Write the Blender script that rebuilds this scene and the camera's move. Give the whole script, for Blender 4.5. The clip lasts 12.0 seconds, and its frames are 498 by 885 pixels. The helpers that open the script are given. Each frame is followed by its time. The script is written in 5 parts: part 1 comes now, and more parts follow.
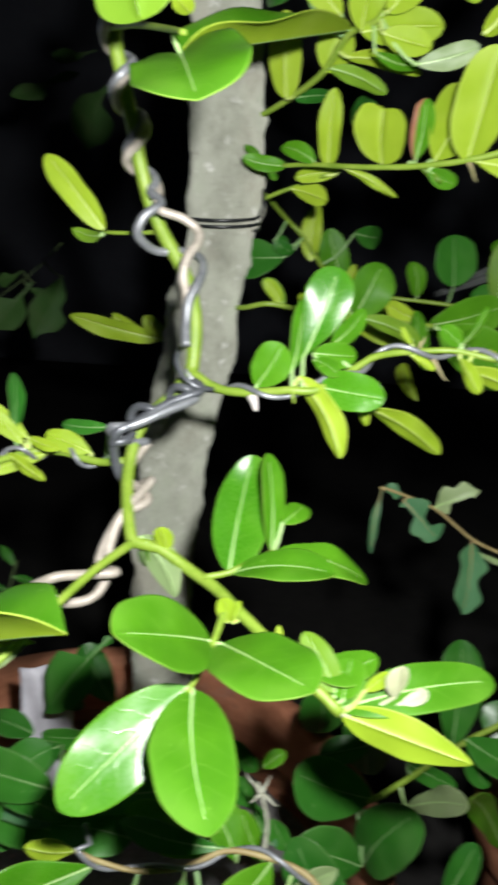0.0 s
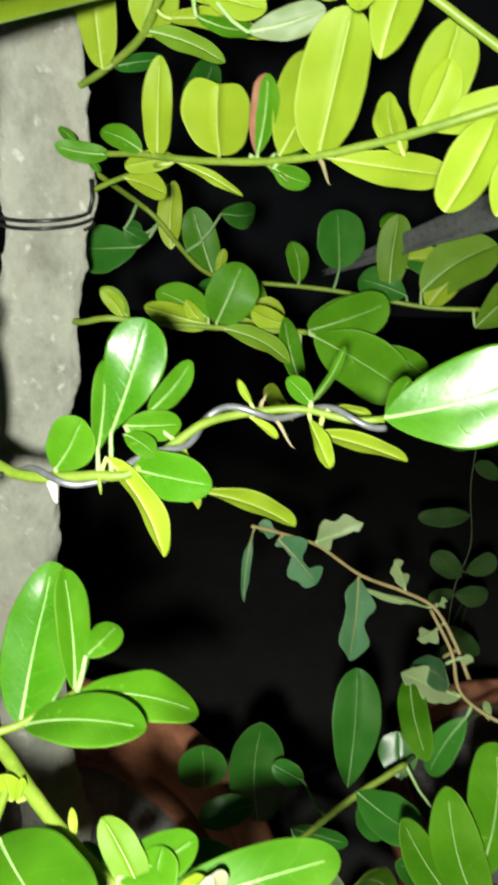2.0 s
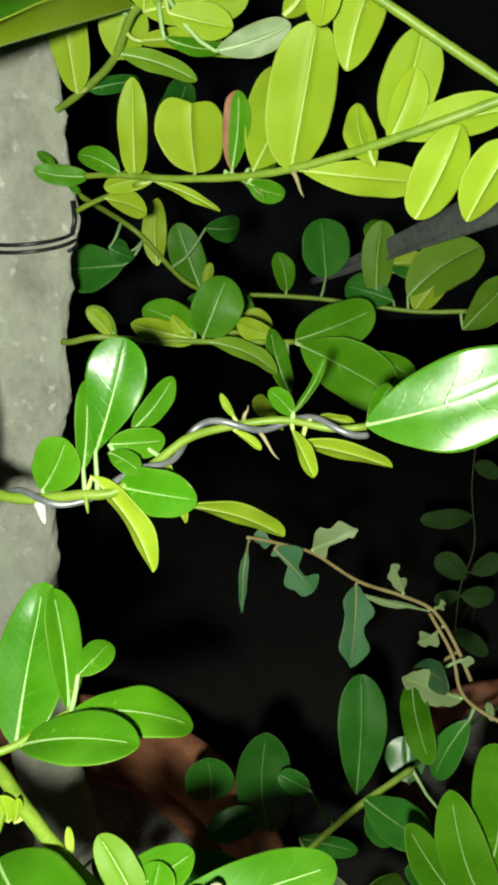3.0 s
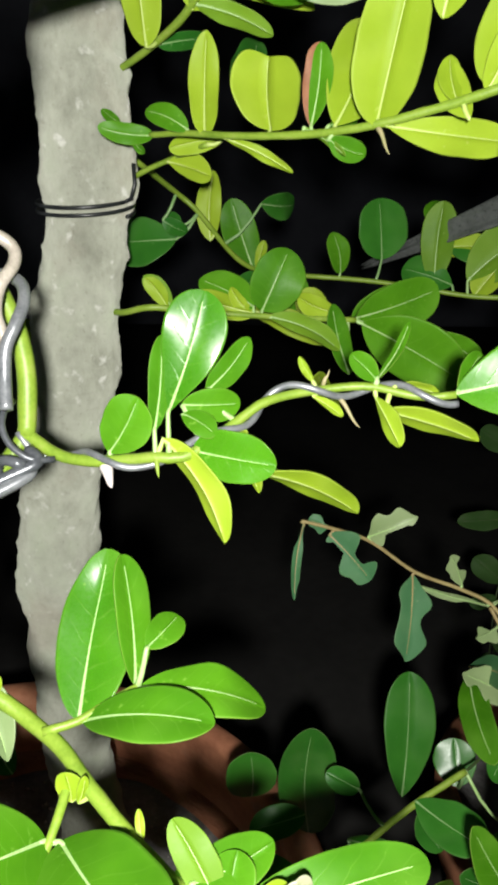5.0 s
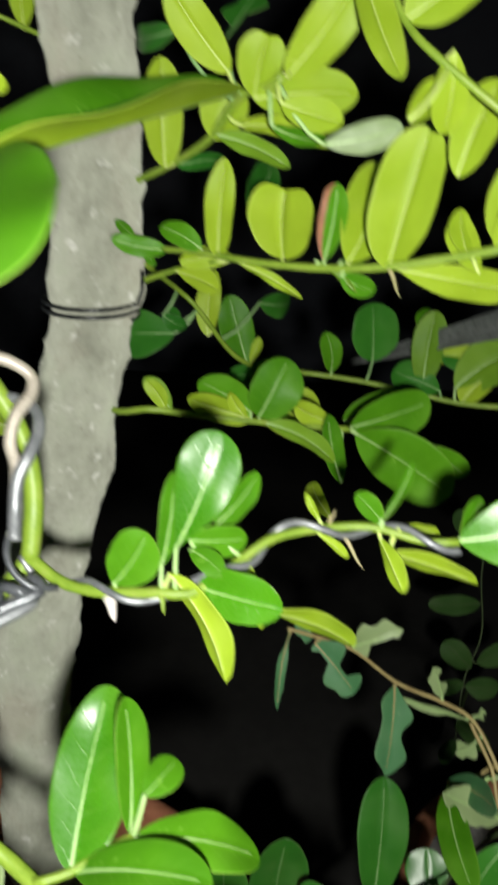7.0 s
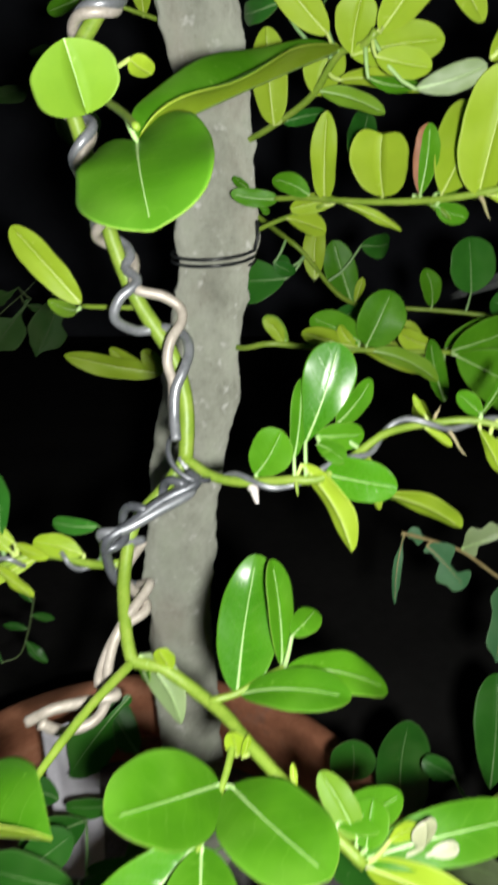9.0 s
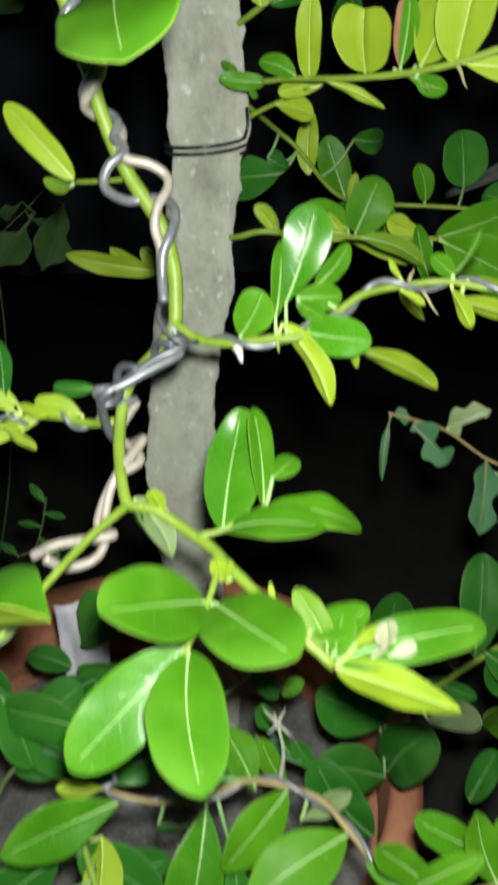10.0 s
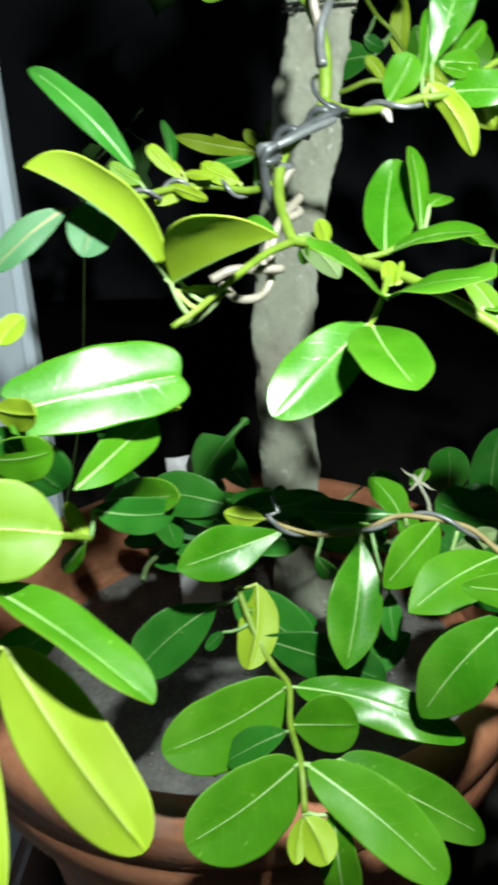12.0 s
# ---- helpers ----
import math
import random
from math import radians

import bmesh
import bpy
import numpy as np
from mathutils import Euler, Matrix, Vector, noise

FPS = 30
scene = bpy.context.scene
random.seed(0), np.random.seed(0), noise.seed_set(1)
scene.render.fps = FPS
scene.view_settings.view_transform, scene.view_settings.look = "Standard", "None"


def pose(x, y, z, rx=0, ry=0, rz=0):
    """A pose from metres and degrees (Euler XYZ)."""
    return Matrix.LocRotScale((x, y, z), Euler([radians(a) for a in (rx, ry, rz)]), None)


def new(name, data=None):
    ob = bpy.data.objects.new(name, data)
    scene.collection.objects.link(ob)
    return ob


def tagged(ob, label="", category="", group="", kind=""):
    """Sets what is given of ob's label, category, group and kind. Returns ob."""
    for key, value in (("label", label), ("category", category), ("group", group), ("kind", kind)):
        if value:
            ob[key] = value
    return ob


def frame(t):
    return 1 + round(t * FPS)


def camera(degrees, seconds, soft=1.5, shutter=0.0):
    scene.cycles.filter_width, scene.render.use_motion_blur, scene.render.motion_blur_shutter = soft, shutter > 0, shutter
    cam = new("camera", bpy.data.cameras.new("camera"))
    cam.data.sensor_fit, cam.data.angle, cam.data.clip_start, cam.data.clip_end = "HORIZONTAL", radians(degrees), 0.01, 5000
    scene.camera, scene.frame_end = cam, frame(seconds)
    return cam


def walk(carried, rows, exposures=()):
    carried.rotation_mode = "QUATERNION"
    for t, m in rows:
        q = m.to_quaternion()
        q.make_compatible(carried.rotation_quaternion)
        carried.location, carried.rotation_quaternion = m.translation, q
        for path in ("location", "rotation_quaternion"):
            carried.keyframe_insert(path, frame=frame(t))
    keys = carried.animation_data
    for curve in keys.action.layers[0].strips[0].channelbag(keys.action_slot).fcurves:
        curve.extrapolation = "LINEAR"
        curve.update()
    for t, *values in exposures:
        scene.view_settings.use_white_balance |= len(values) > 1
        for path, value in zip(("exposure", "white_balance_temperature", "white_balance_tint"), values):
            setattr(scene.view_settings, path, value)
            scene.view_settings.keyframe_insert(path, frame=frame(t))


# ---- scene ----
cam = camera(36.9, 12.0, soft=3.6, shutter=0.8)
METRES, EYE, TILT, LEAN, TURN = 0.5, 0.55, -19.0, -4.0, 0.0
ROWS = [
    (0.0, 0.0, 0.0, 0.0, 0.0, 0.0, 0.0),
    (0.5, 0.0034, 0.0077, 0.0182, -5.07, -0.07, -0.42),
    (1.0, 0.0228, 0.0641, 0.1084, -4.21, -2.75, -0.11),
    (1.5, 0.0588, 0.0957, 0.1366, -3.59, -5.0, 3.2),
    (2.0, 0.0806, 0.1017, 0.0905, -4.49, -6.06, 2.76),
    (2.5, 0.0893, 0.0939, 0.091, -4.68, -7.76, 6.26),
    (3.0, 0.0931, 0.0973, 0.0922, -4.23, -5.38, 5.3),
    (5.0, 0.0579, 0.1234, 0.0708, -3.11, -4.77, 3.68),
    (5.5, 0.0648, 0.1351, 0.0629, -3.34, -5.56, 3.72),
    (6.0, 0.0622, 0.1443, 0.0634, -3.61, -5.72, 3.12),
    (6.5, 0.0612, 0.1437, 0.0665, -4.33, -5.36, 3.17),
    (7.0, 0.0364, 0.1239, 0.1207, -5.71, -1.56, 0.5),
    (7.5, 0.0038, 0.1157, 0.1307, -5.32, -0.5, -1.74),
    (9.5, 0.0308, 0.0291, 0.0706, 3.28, -6.12, 4.82),
    (10.0, 0.038, 0.0091, 0.0364, 3.15, -7.95, 4.42),
    (10.5, -0.0068, -0.0403, -0.0404, 1.44, -6.62, 2.77),
    (11.0, -0.0345, -0.0302, -0.0891, -0.32, -7.78, 2.12),
    (11.5, -0.057, -0.038, -0.1543, 1.27, -5.56, 5.48),
    (12.0, -0.0773, -0.0629, -0.1683, 3.95, -3.62, 5.02),
]
EXPOSURES = [(0.0, 0.18, 6350, 9), (1.0, 0.45, 6450, 8), (1.5, 0.52, 6550, 7), (2.0, 0.4, 6750, 3), (2.5, 0.22, 6950, -5), (3.2, 0.0, 6950, -6), (5.0, 0.32, 6600, 7), (6.5, 0.32, 6600, 7),
             (7.0, 0.08, 6700, 4), (7.5, 0.25, 6700, 2), (9.5, -0.1, 6450, 8), (10.5, 0.42, 6450, -2), (11.0, 0.75, 6500, -2), (11.5, 0.65, 6400, -4), (12.0, 0.4, 6250, -7)]
PATH_ROWS = [(t, pose(0, 0, EYE, TILT, LEAN, TURN) @ pose(METRES * x, METRES * y, METRES * z, 90 + pitch, roll, yaw)) for t, x, y, z, yaw, pitch, roll in ROWS]
walk(cam, PATH_ROWS, EXPOSURES)

# ---------------------------------------------------------------- light
# night: a dim bluish sky glow and one small white torch held beside the lens
world = bpy.data.worlds.new("night")
scene.world = world
world.use_nodes = True
world.node_tree.nodes["Background"].inputs["Color"].default_value = (0.5, 0.68, 1.0, 1)
world.node_tree.nodes["Background"].inputs["Strength"].default_value = 0.0017

torch = new("torch_light", bpy.data.lights.new("torch_light", "POINT"))
torch.data.energy = 5.3
torch.data.color = (1.0, 0.985, 0.95)
torch.data.shadow_soft_size = 0.007
torch.location = (0.024, 0.018, 0.583)


# ---------------------------------------------------------------- materials
def shader(name, rough, spec=0.5, metal=0.0):
    mat = bpy.data.materials.new(name)
    mat.use_nodes = True
    nt = mat.node_tree
    bsdf = nt.nodes["Principled BSDF"]
    bsdf.inputs["Roughness"].default_value = rough
    bsdf.inputs["Specular IOR Level"].default_value = spec
    bsdf.inputs["Metallic"].default_value = metal
    return mat, nt, bsdf


def node(nt, kind, **inputs):
    n = nt.nodes.new(kind)
    for key, value in inputs.items():
        n.inputs[key.replace("_", " ")].default_value = value
    return n


def noise_tex(nt, coords, scale, detail=4.0, rough=0.55):
    n = node(nt, "ShaderNodeTexNoise", Scale=scale, Detail=detail, Roughness=rough)
    nt.links.new(coords, n.inputs["Vector"])
    return n.outputs["Fac"]


def ramp(nt, fac, stops):
    n = nt.nodes.new("ShaderNodeValToRGB")
    while len(n.color_ramp.elements) < len(stops):
        n.color_ramp.elements.new(0.5)
    for e, (p, c) in zip(n.color_ramp.elements, stops):
        e.position, e.color = p, (*c, 1)
    nt.links.new(fac, n.inputs["Fac"])
    return n.outputs["Color"]


def mix(nt, fac, a, b, blend="MIX"):
    n = nt.nodes.new("ShaderNodeMix")
    n.data_type, n.blend_type = "RGBA", blend
    for value, socket in ((fac, n.inputs[0]), (a, n.inputs[6]), (b, n.inputs[7])):
        if isinstance(value, bpy.types.NodeSocket):
            nt.links.new(value, socket)
        else:
            socket.default_value = value if isinstance(value, float) else (*value, 1)
    return n.outputs[2]


def maths(nt, op, a, b=0.0, c=0.0):
    n = nt.nodes.new("ShaderNodeMath")
    n.operation = op
    for value, socket in zip((a, b, c), n.inputs):
        if isinstance(value, bpy.types.NodeSocket):
            nt.links.new(value, socket)
        else:
            socket.default_value = value
    return n.outputs[0]


def bump(nt, bsdf, height, strength, distance):
    n = node(nt, "ShaderNodeBump", Strength=strength, Distance=distance)
    nt.links.new(height, n.inputs["Height"])
    nt.links.new(n.outputs["Normal"], bsdf.inputs["Normal"])


def coords_of(nt):
    return nt.nodes.new("ShaderNodeTexCoord")


def leaf_material(name, dark, light, pale, rough, spec, veins=0.07, quilt=0.05):
    """A blade: mottled green with fine pale side veins, a little lighter towards its edge."""
    mat, nt, bsdf = shader(name, rough, spec)
    tc = coords_of(nt)
    info = nt.nodes.new("ShaderNodeObjectInfo")
    uv = nt.nodes.new("ShaderNodeSeparateXYZ")
    nt.links.new(tc.outputs["UV"], uv.inputs[0])
    side = maths(nt, "ABSOLUTE", maths(nt, "MULTIPLY_ADD", uv.outputs[1], 2.0, -1.0))
    patch = noise_tex(nt, tc.outputs["Object"], 90.0, 3.0)
    fine = noise_tex(nt, tc.outputs["Object"], 900.0, 3.0)
    tone = maths(nt, "ADD", maths(nt, "MULTIPLY_ADD", patch, 0.7, -0.1), maths(nt, "MULTIPLY", info.outputs["Random"], 0.5))
    base = ramp(nt, tone, ((0.15, dark), (0.85, light)))
    warped = maths(nt, "ADD", maths(nt, "SUBTRACT", uv.outputs[0], maths(nt, "MULTIPLY", side, 0.17)), maths(nt, "MULTIPLY", patch, 0.16))
    line = maths(nt, "ABSOLUTE", maths(nt, "SUBTRACT", maths(nt, "FRACT", maths(nt, "MULTIPLY", warped, 7.0)), 0.5))
    vein = maths(nt, "MULTIPLY", maths(nt, "SUBTRACT", 1.0, maths(nt, "MINIMUM", maths(nt, "MULTIPLY", line, 20.0), 1.0)), maths(nt, "MULTIPLY", maths(nt, "POWER", maths(nt, "SUBTRACT", 1.0, side), 0.8), ramp(nt, noise_tex(nt, tc.outputs["Object"], 130.0, 2.0), ((0.30, (0.3, 0.3, 0.3)), (0.52, (1, 1, 1))))))
    col = mix(nt, maths(nt, "MULTIPLY", vein, veins), base, pale)
    edge = maths(nt, "MULTIPLY", maths(nt, "POWER", side, 18.0), 0.28)
    col = mix(nt, edge, col, pale)
    col = mix(nt, maths(nt, "MULTIPLY", fine, 0.22), col, dark)
    speck = noise_tex(nt, tc.outputs["Object"], 330.0, 2.0)
    col = mix(nt, ramp(nt, speck, ((0.69, (0, 0, 0)), (0.76, (0.45, 0.45, 0.45)))), col, pale)
    blotch = noise_tex(nt, tc.outputs["Object"], 38.0, 2.0)
    col = mix(nt, ramp(nt, blotch, ((0.52, (0, 0, 0)), (0.75, (0.22, 0.22, 0.22)))), col, pale)
    nt.links.new(col, bsdf.inputs["Base Color"])
    height = maths(nt, "ADD", maths(nt, "MULTIPLY", vein, -quilt), maths(nt, "MULTIPLY", patch, 0.6))
    bump(nt, bsdf, height, 0.3, 0.0007)
    nt.links.new(maths(nt, "MULTIPLY_ADD", fine, 0.16, rough - 0.08), bsdf.inputs["Roughness"])
    # light that soaks through the blade
    through_it = nt.nodes.new("ShaderNodeBsdfTranslucent")
    nt.links.new(mix(nt, 0.5, col, light), through_it.inputs["Color"])
    both = nt.nodes.new("ShaderNodeMixShader")
    both.inputs[0].default_value = 0.30
    nt.links.new(bsdf.outputs[0], both.inputs[1])
    nt.links.new(through_it.outputs[0], both.inputs[2])
    nt.links.new(both.outputs[0], nt.nodes["Material Output"].inputs["Surface"])
    return mat


def plain(name, stops, scale, rough, spec=0.5, metal=0.0, bump_mm=0.2, detail=5.0, fine=8.0):
    """Two scales of mottling and matching relief."""
    mat, nt, bsdf = shader(name, rough, spec, metal)
    tc = coords_of(nt)
    a = noise_tex(nt, tc.outputs["Object"], scale, detail)
    b = noise_tex(nt, tc.outputs["Object"], scale * fine, 4.0)
    m = maths(nt, "ADD", maths(nt, "MULTIPLY", a, 0.7), maths(nt, "MULTIPLY", b, 0.3))
    nt.links.new(ramp(nt, m, stops), bsdf.inputs["Base Color"])
    bump(nt, bsdf, m, 0.6, bump_mm / 1000)
    nt.links.new(maths(nt, "MULTIPLY_ADD", b, 0.2, rough - 0.1), bsdf.inputs["Roughness"])
    return mat


GREEN_TOP = leaf_material("leaf_green_top", (0.058, 0.215, 0.008), (0.125, 0.37, 0.014), (0.30, 0.58, 0.08), 0.42, 0.17, 0.22, 0.12)
GLOSS_TOP = leaf_material("leaf_glossy_top", (0.050, 0.215, 0.008), (0.105, 0.365, 0.012), (0.30, 0.58, 0.08), 0.28, 0.46, 0.24, 0.14)
GREEN_UNDER = leaf_material("leaf_green_under", (0.14, 0.30, 0.02), (0.24, 0.43, 0.03), (0.42, 0.60, 0.14), 0.52, 0.3, 0.06)
YOUNG_TOP = leaf_material("leaf_young_top", (0.17, 0.36, 0.02), (0.28, 0.46, 0.03), (0.55, 0.7, 0.2), 0.38, 0.4)
YOUNG_UNDER = leaf_material("leaf_young_under", (0.32, 0.48, 0.026), (0.45, 0.62, 0.042), (0.60, 0.72, 0.16), 0.5, 0.3, 0.05)
DARK_TOP = leaf_material("leaf_dark_top", (0.026, 0.155, 0.017), (0.062, 0.27, 0.028), (0.20, 0.40, 0.12), 0.36, 0.28, 0.06)
DARK_GLOSS = leaf_material("leaf_dark_glossy", (0.026, 0.155, 0.017), (0.062, 0.27, 0.028), (0.20, 0.40, 0.12), 0.34, 0.7, 0.06)
DARK_UNDER = leaf_material("leaf_dark_under", (0.07, 0.16, 0.03), (0.12, 0.24, 0.05), (0.3, 0.45, 0.18), 0.5, 0.3, 0.05)
BLUE_TOP = leaf_material("leaf_bluish_top", (0.06, 0.19, 0.075), (0.12, 0.30, 0.13), (0.3, 0.42, 0.22), 0.5, 0.3, 0.05)
OLIVE_TOP = leaf_material("leaf_olive_top", (0.045, 0.125, 0.026), (0.09, 0.20, 0.05), (0.16, 0.2, 0.09), 0.55, 0.2, 0.05)
PALE_TOP = leaf_material("leaf_pale_top", (0.22, 0.33, 0.13), (0.36, 0.46, 0.22), (0.6, 0.68, 0.4), 0.45, 0.4, 0.1)
BUD = leaf_material("leaf_bud", (0.66, 0.68, 0.42), (0.80, 0.80, 0.66), (0.86, 0.86, 0.76), 0.28, 0.5, 0.05)
RIB = plain("leaf_rib", ((0.3, (0.30, 0.50, 0.15)), (0.7, (0.46, 0.64, 0.28))), 120, 0.4)
RIB_YOUNG = plain("leaf_rib_young", ((0.3, (0.46, 0.60, 0.12)), (0.7, (0.56, 0.68, 0.22))), 120, 0.45)
RIB_DARK = plain("leaf_rib_dark", ((0.3, (0.16, 0.32, 0.10)), (0.7, (0.30, 0.48, 0.20))), 120, 0.4)
STEM = plain("stem_green", ((0.25, (0.13, 0.23, 0.018)), (0.55, (0.24, 0.36, 0.04)), (0.8, (0.34, 0.38, 0.10))), 130, 0.45, bump_mm=0.25)
DARK_STEM = plain("stem_dark", ((0.3, (0.05, 0.09, 0.03)), (0.7, (0.12, 0.17, 0.06))), 130, 0.5)
BROWN_STEM = plain("stem_brown", ((0.3, (0.24, 0.17, 0.07)), (0.7, (0.40, 0.33, 0.14))), 130, 0.55)
LICHEN = plain("stem_lichened", ((0.3, (0.24, 0.24, 0.17)), (0.7, (0.55, 0.56, 0.46))), 400, 0.7)
SCORCHED = plain("leaf_scorched", ((0.3, (0.20, 0.075, 0.035)), (0.7, (0.38, 0.17, 0.085))), 160, 0.6)
WIRE = plain("wire_aluminium", ((0.3, (0.15, 0.16, 0.175)), (0.7, (0.33, 0.34, 0.365))), 180, 0.36, 0.6, 0.35, 0.06)
WIRE_BROWN = plain("wire_bronze", ((0.3, (0.30, 0.265, 0.22)), (0.55, (0.47, 0.42, 0.36)), (0.75, (0.60, 0.55, 0.50))), 160, 0.45, 0.5, 0.15, 0.06)
WIRE_DARK = plain("wire_dark", ((0.3, (0.06, 0.065, 0.075)), (0.7, (0.16, 0.17, 0.19))), 160, 0.32, 0.6, 0.3, 0.06)
TIE = plain("wire_black", ((0.3, (0.012, 0.014, 0.015)), (0.7, (0.03, 0.032, 0.034))), 200, 0.32)
THORN = plain("thorn", ((0.3, (0.3, 0.3, 0.12)), (0.7, (0.45, 0.36, 0.22))), 220, 0.5)
BUD_WHITE = plain("white_bud", ((0.3, (0.62, 0.55, 0.52)), (0.7, (0.80, 0.74, 0.72))), 260, 0.5)
SOIL = plain("soil", ((0.3, (0.085, 0.081, 0.077)), (0.55, (0.19, 0.186, 0.18)), (0.75, (0.30, 0.295, 0.29))), 45, 0.9, 0.2, 0, 1.2, 7.0)
PEBBLE = plain("pebble", ((0.3, (0.16, 0.14, 0.12)), (0.7, (0.38, 0.36, 0.34))), 90, 0.8, 0.3)
# far darker than bare concrete: the unlit night floor is put into the colour
CONCRETE_NIGHT = plain("concrete", ((0.3, (0.030, 0.029, 0.028)), (0.7, (0.060, 0.058, 0.055))), 6, 0.85, 0.3, 0, 1.0, 8.0, 12.0)
# colour of the added back wall, set to the dim night background level
BACKDROP_DARK = plain("backdrop_dark", ((0.3, (0.105, 0.11, 0.135)), (0.7, (0.15, 0.157, 0.185))), 5, 0.9, 0.2, 0, 1.0, 7.0, 10.0)
# white paint; the blue in it stands for cool light on wall and ledge
WHITE_PAINT_COOL_LIT = plain("white_paint_cool_lit", ((0.3, (0.66, 0.75, 0.88)), (0.7, (0.74, 0.82, 0.92))), 14, 0.6, 0.4, 0, 0.3)
TAG_WHITE = plain("white_plastic", ((0.3, (0.55, 0.54, 0.60)), (0.7, (0.70, 0.69, 0.75))), 50, 0.5)
STRAP = plain("black_strap", ((0.3, (0.055, 0.060, 0.057)), (0.7, (0.15, 0.16, 0.155))), 60, 0.3, 0.5)


def bark_material():
    mat, nt, bsdf = shader("bark", 0.8, 0.2)
    bsdf.inputs["Diffuse Roughness"].default_value = 1.0
    tc = coords_of(nt)
    stretch = nt.nodes.new("ShaderNodeMapping")
    stretch.inputs["Scale"].default_value = (1, 1, 0.6)
    nt.links.new(tc.outputs["Object"], stretch.inputs["Vector"])
    rings = nt.nodes.new("ShaderNodeMapping")
    rings.inputs["Scale"].default_value = (0.3, 0.3, 1.6)
    nt.links.new(tc.outputs["Object"], rings.inputs["Vector"])
    large = noise_tex(nt, tc.outputs["Object"], 38, 4)
    streak = noise_tex(nt, stretch.outputs["Vector"], 240, 6, 0.7)
    spots = noise_tex(nt, tc.outputs["Object"], 150, 3)
    pits = noise_tex(nt, tc.outputs["Object"], 620, 3)
    lines = noise_tex(nt, rings.outputs["Vector"], 210, 3)
    col = ramp(nt, maths(nt, "ADD", maths(nt, "MULTIPLY", large, 0.55), maths(nt, "MULTIPLY", streak, 0.45)),
               ((0.3, (0.255, 0.26, 0.212)), (0.5, (0.39, 0.40, 0.335)), (0.7, (0.50, 0.51, 0.44))))
    col = mix(nt, ramp(nt, large, ((0.52, (0, 0, 0)), (0.68, (0.5, 0.5, 0.5)))), col, (0.38, 0.42, 0.32))
    col = mix(nt, ramp(nt, noise_tex(nt, tc.outputs["Object"], 21, 5), ((0.56, (0, 0, 0)), (0.68, (0.3, 0.3, 0.3)))), col, (0.34, 0.28, 0.23))
    col = mix(nt, ramp(nt, spots, ((0.62, (0, 0, 0)), (0.72, (0.7, 0.7, 0.7)))), col, (0.64, 0.64, 0.60))
    col = mix(nt, ramp(nt, pits, ((0.27, (0.35, 0.35, 0.35)), (0.36, (0, 0, 0)))), col, (0.17, 0.15, 0.12))
    col = mix(nt, ramp(nt, lines, ((0.29, (0.25, 0.25, 0.25)), (0.38, (0, 0, 0)))), col, (0.22, 0.21, 0.18))
    nt.links.new(col, bsdf.inputs["Base Color"])
    height = maths(nt, "ADD", maths(nt, "ADD", maths(nt, "MULTIPLY", streak, 0.6), spots), maths(nt, "MULTIPLY", lines, 0.5))
    bump(nt, bsdf, maths(nt, "ADD", height, maths(nt, "MULTIPLY", pits, 0.4)), 0.5, 0.001)
    return mat


def terracotta_material():
    mat, nt, bsdf = shader("terracotta", 0.75, 0.3)
    tc = coords_of(nt)
    stretch = nt.nodes.new("ShaderNodeMapping")
    stretch.inputs["Scale"].default_value = (1, 1, 6)
    nt.links.new(tc.outputs["Object"], stretch.inputs["Vector"])
    bands = noise_tex(nt, stretch.outputs["Vector"], 14, 4)
    fine = noise_tex(nt, tc.outputs["Object"], 220, 4)
    lime = noise_tex(nt, tc.outputs["Object"], 16, 6, 0.7)
    col = ramp(nt, maths(nt, "ADD", maths(nt, "MULTIPLY", bands, 0.7), maths(nt, "MULTIPLY", fine, 0.3)),
               ((0.3, (0.34, 0.13, 0.07)), (0.5, (0.50, 0.21, 0.115)), (0.7, (0.60, 0.29, 0.175))))
    col = mix(nt, ramp(nt, lime, ((0.56, (0, 0, 0)), (0.72, (0.75, 0.75, 0.75)))), col, (0.24, 0.21, 0.19))
    nt.links.new(col, bsdf.inputs["Base Color"])
    bump(nt, bsdf, maths(nt, "ADD", fine, bands), 0.5, 0.0008)
    return mat


BARK = bark_material()
TERRACOTTA = terracotta_material()
LEAF_SLOTS = {
    "G": (GREEN_TOP, GREEN_UNDER, RIB), "Y": (YOUNG_TOP, YOUNG_UNDER, RIB_YOUNG), "D": (DARK_TOP, DARK_UNDER, RIB_DARK),
    "M": (GREEN_TOP, YOUNG_UNDER, RIB), "S": (GLOSS_TOP, GREEN_UNDER, RIB), "E": (DARK_GLOSS, DARK_UNDER, RIB_DARK),
    "O": (OLIVE_TOP, OLIVE_TOP, DARK_STEM), "B": (BLUE_TOP, BLUE_TOP, BROWN_STEM), "P": (PALE_TOP, PALE_TOP, RIB), "W": (BUD, BUD, BUD),
}


# ---------------------------------------------------------------- building blocks
def mesh_object(name, verts, faces, mats, slots=None, uvs=None, smooth=True):
    me = bpy.data.meshes.new(name)
    me.from_pydata([tuple(v) for v in verts], [], faces)
    for m in mats:
        me.materials.append(m)
    if slots:
        me.polygons.foreach_set("material_index", slots)
    if smooth:
        me.polygons.foreach_set("use_smooth", [True] * len(faces))
    if uvs:
        layer = me.uv_layers.new(name="UVMap")
        for loop in me.loops:
            layer.data[loop.index].uv = uvs[loop.vertex_index]
    me.update()
    return new(name, me)


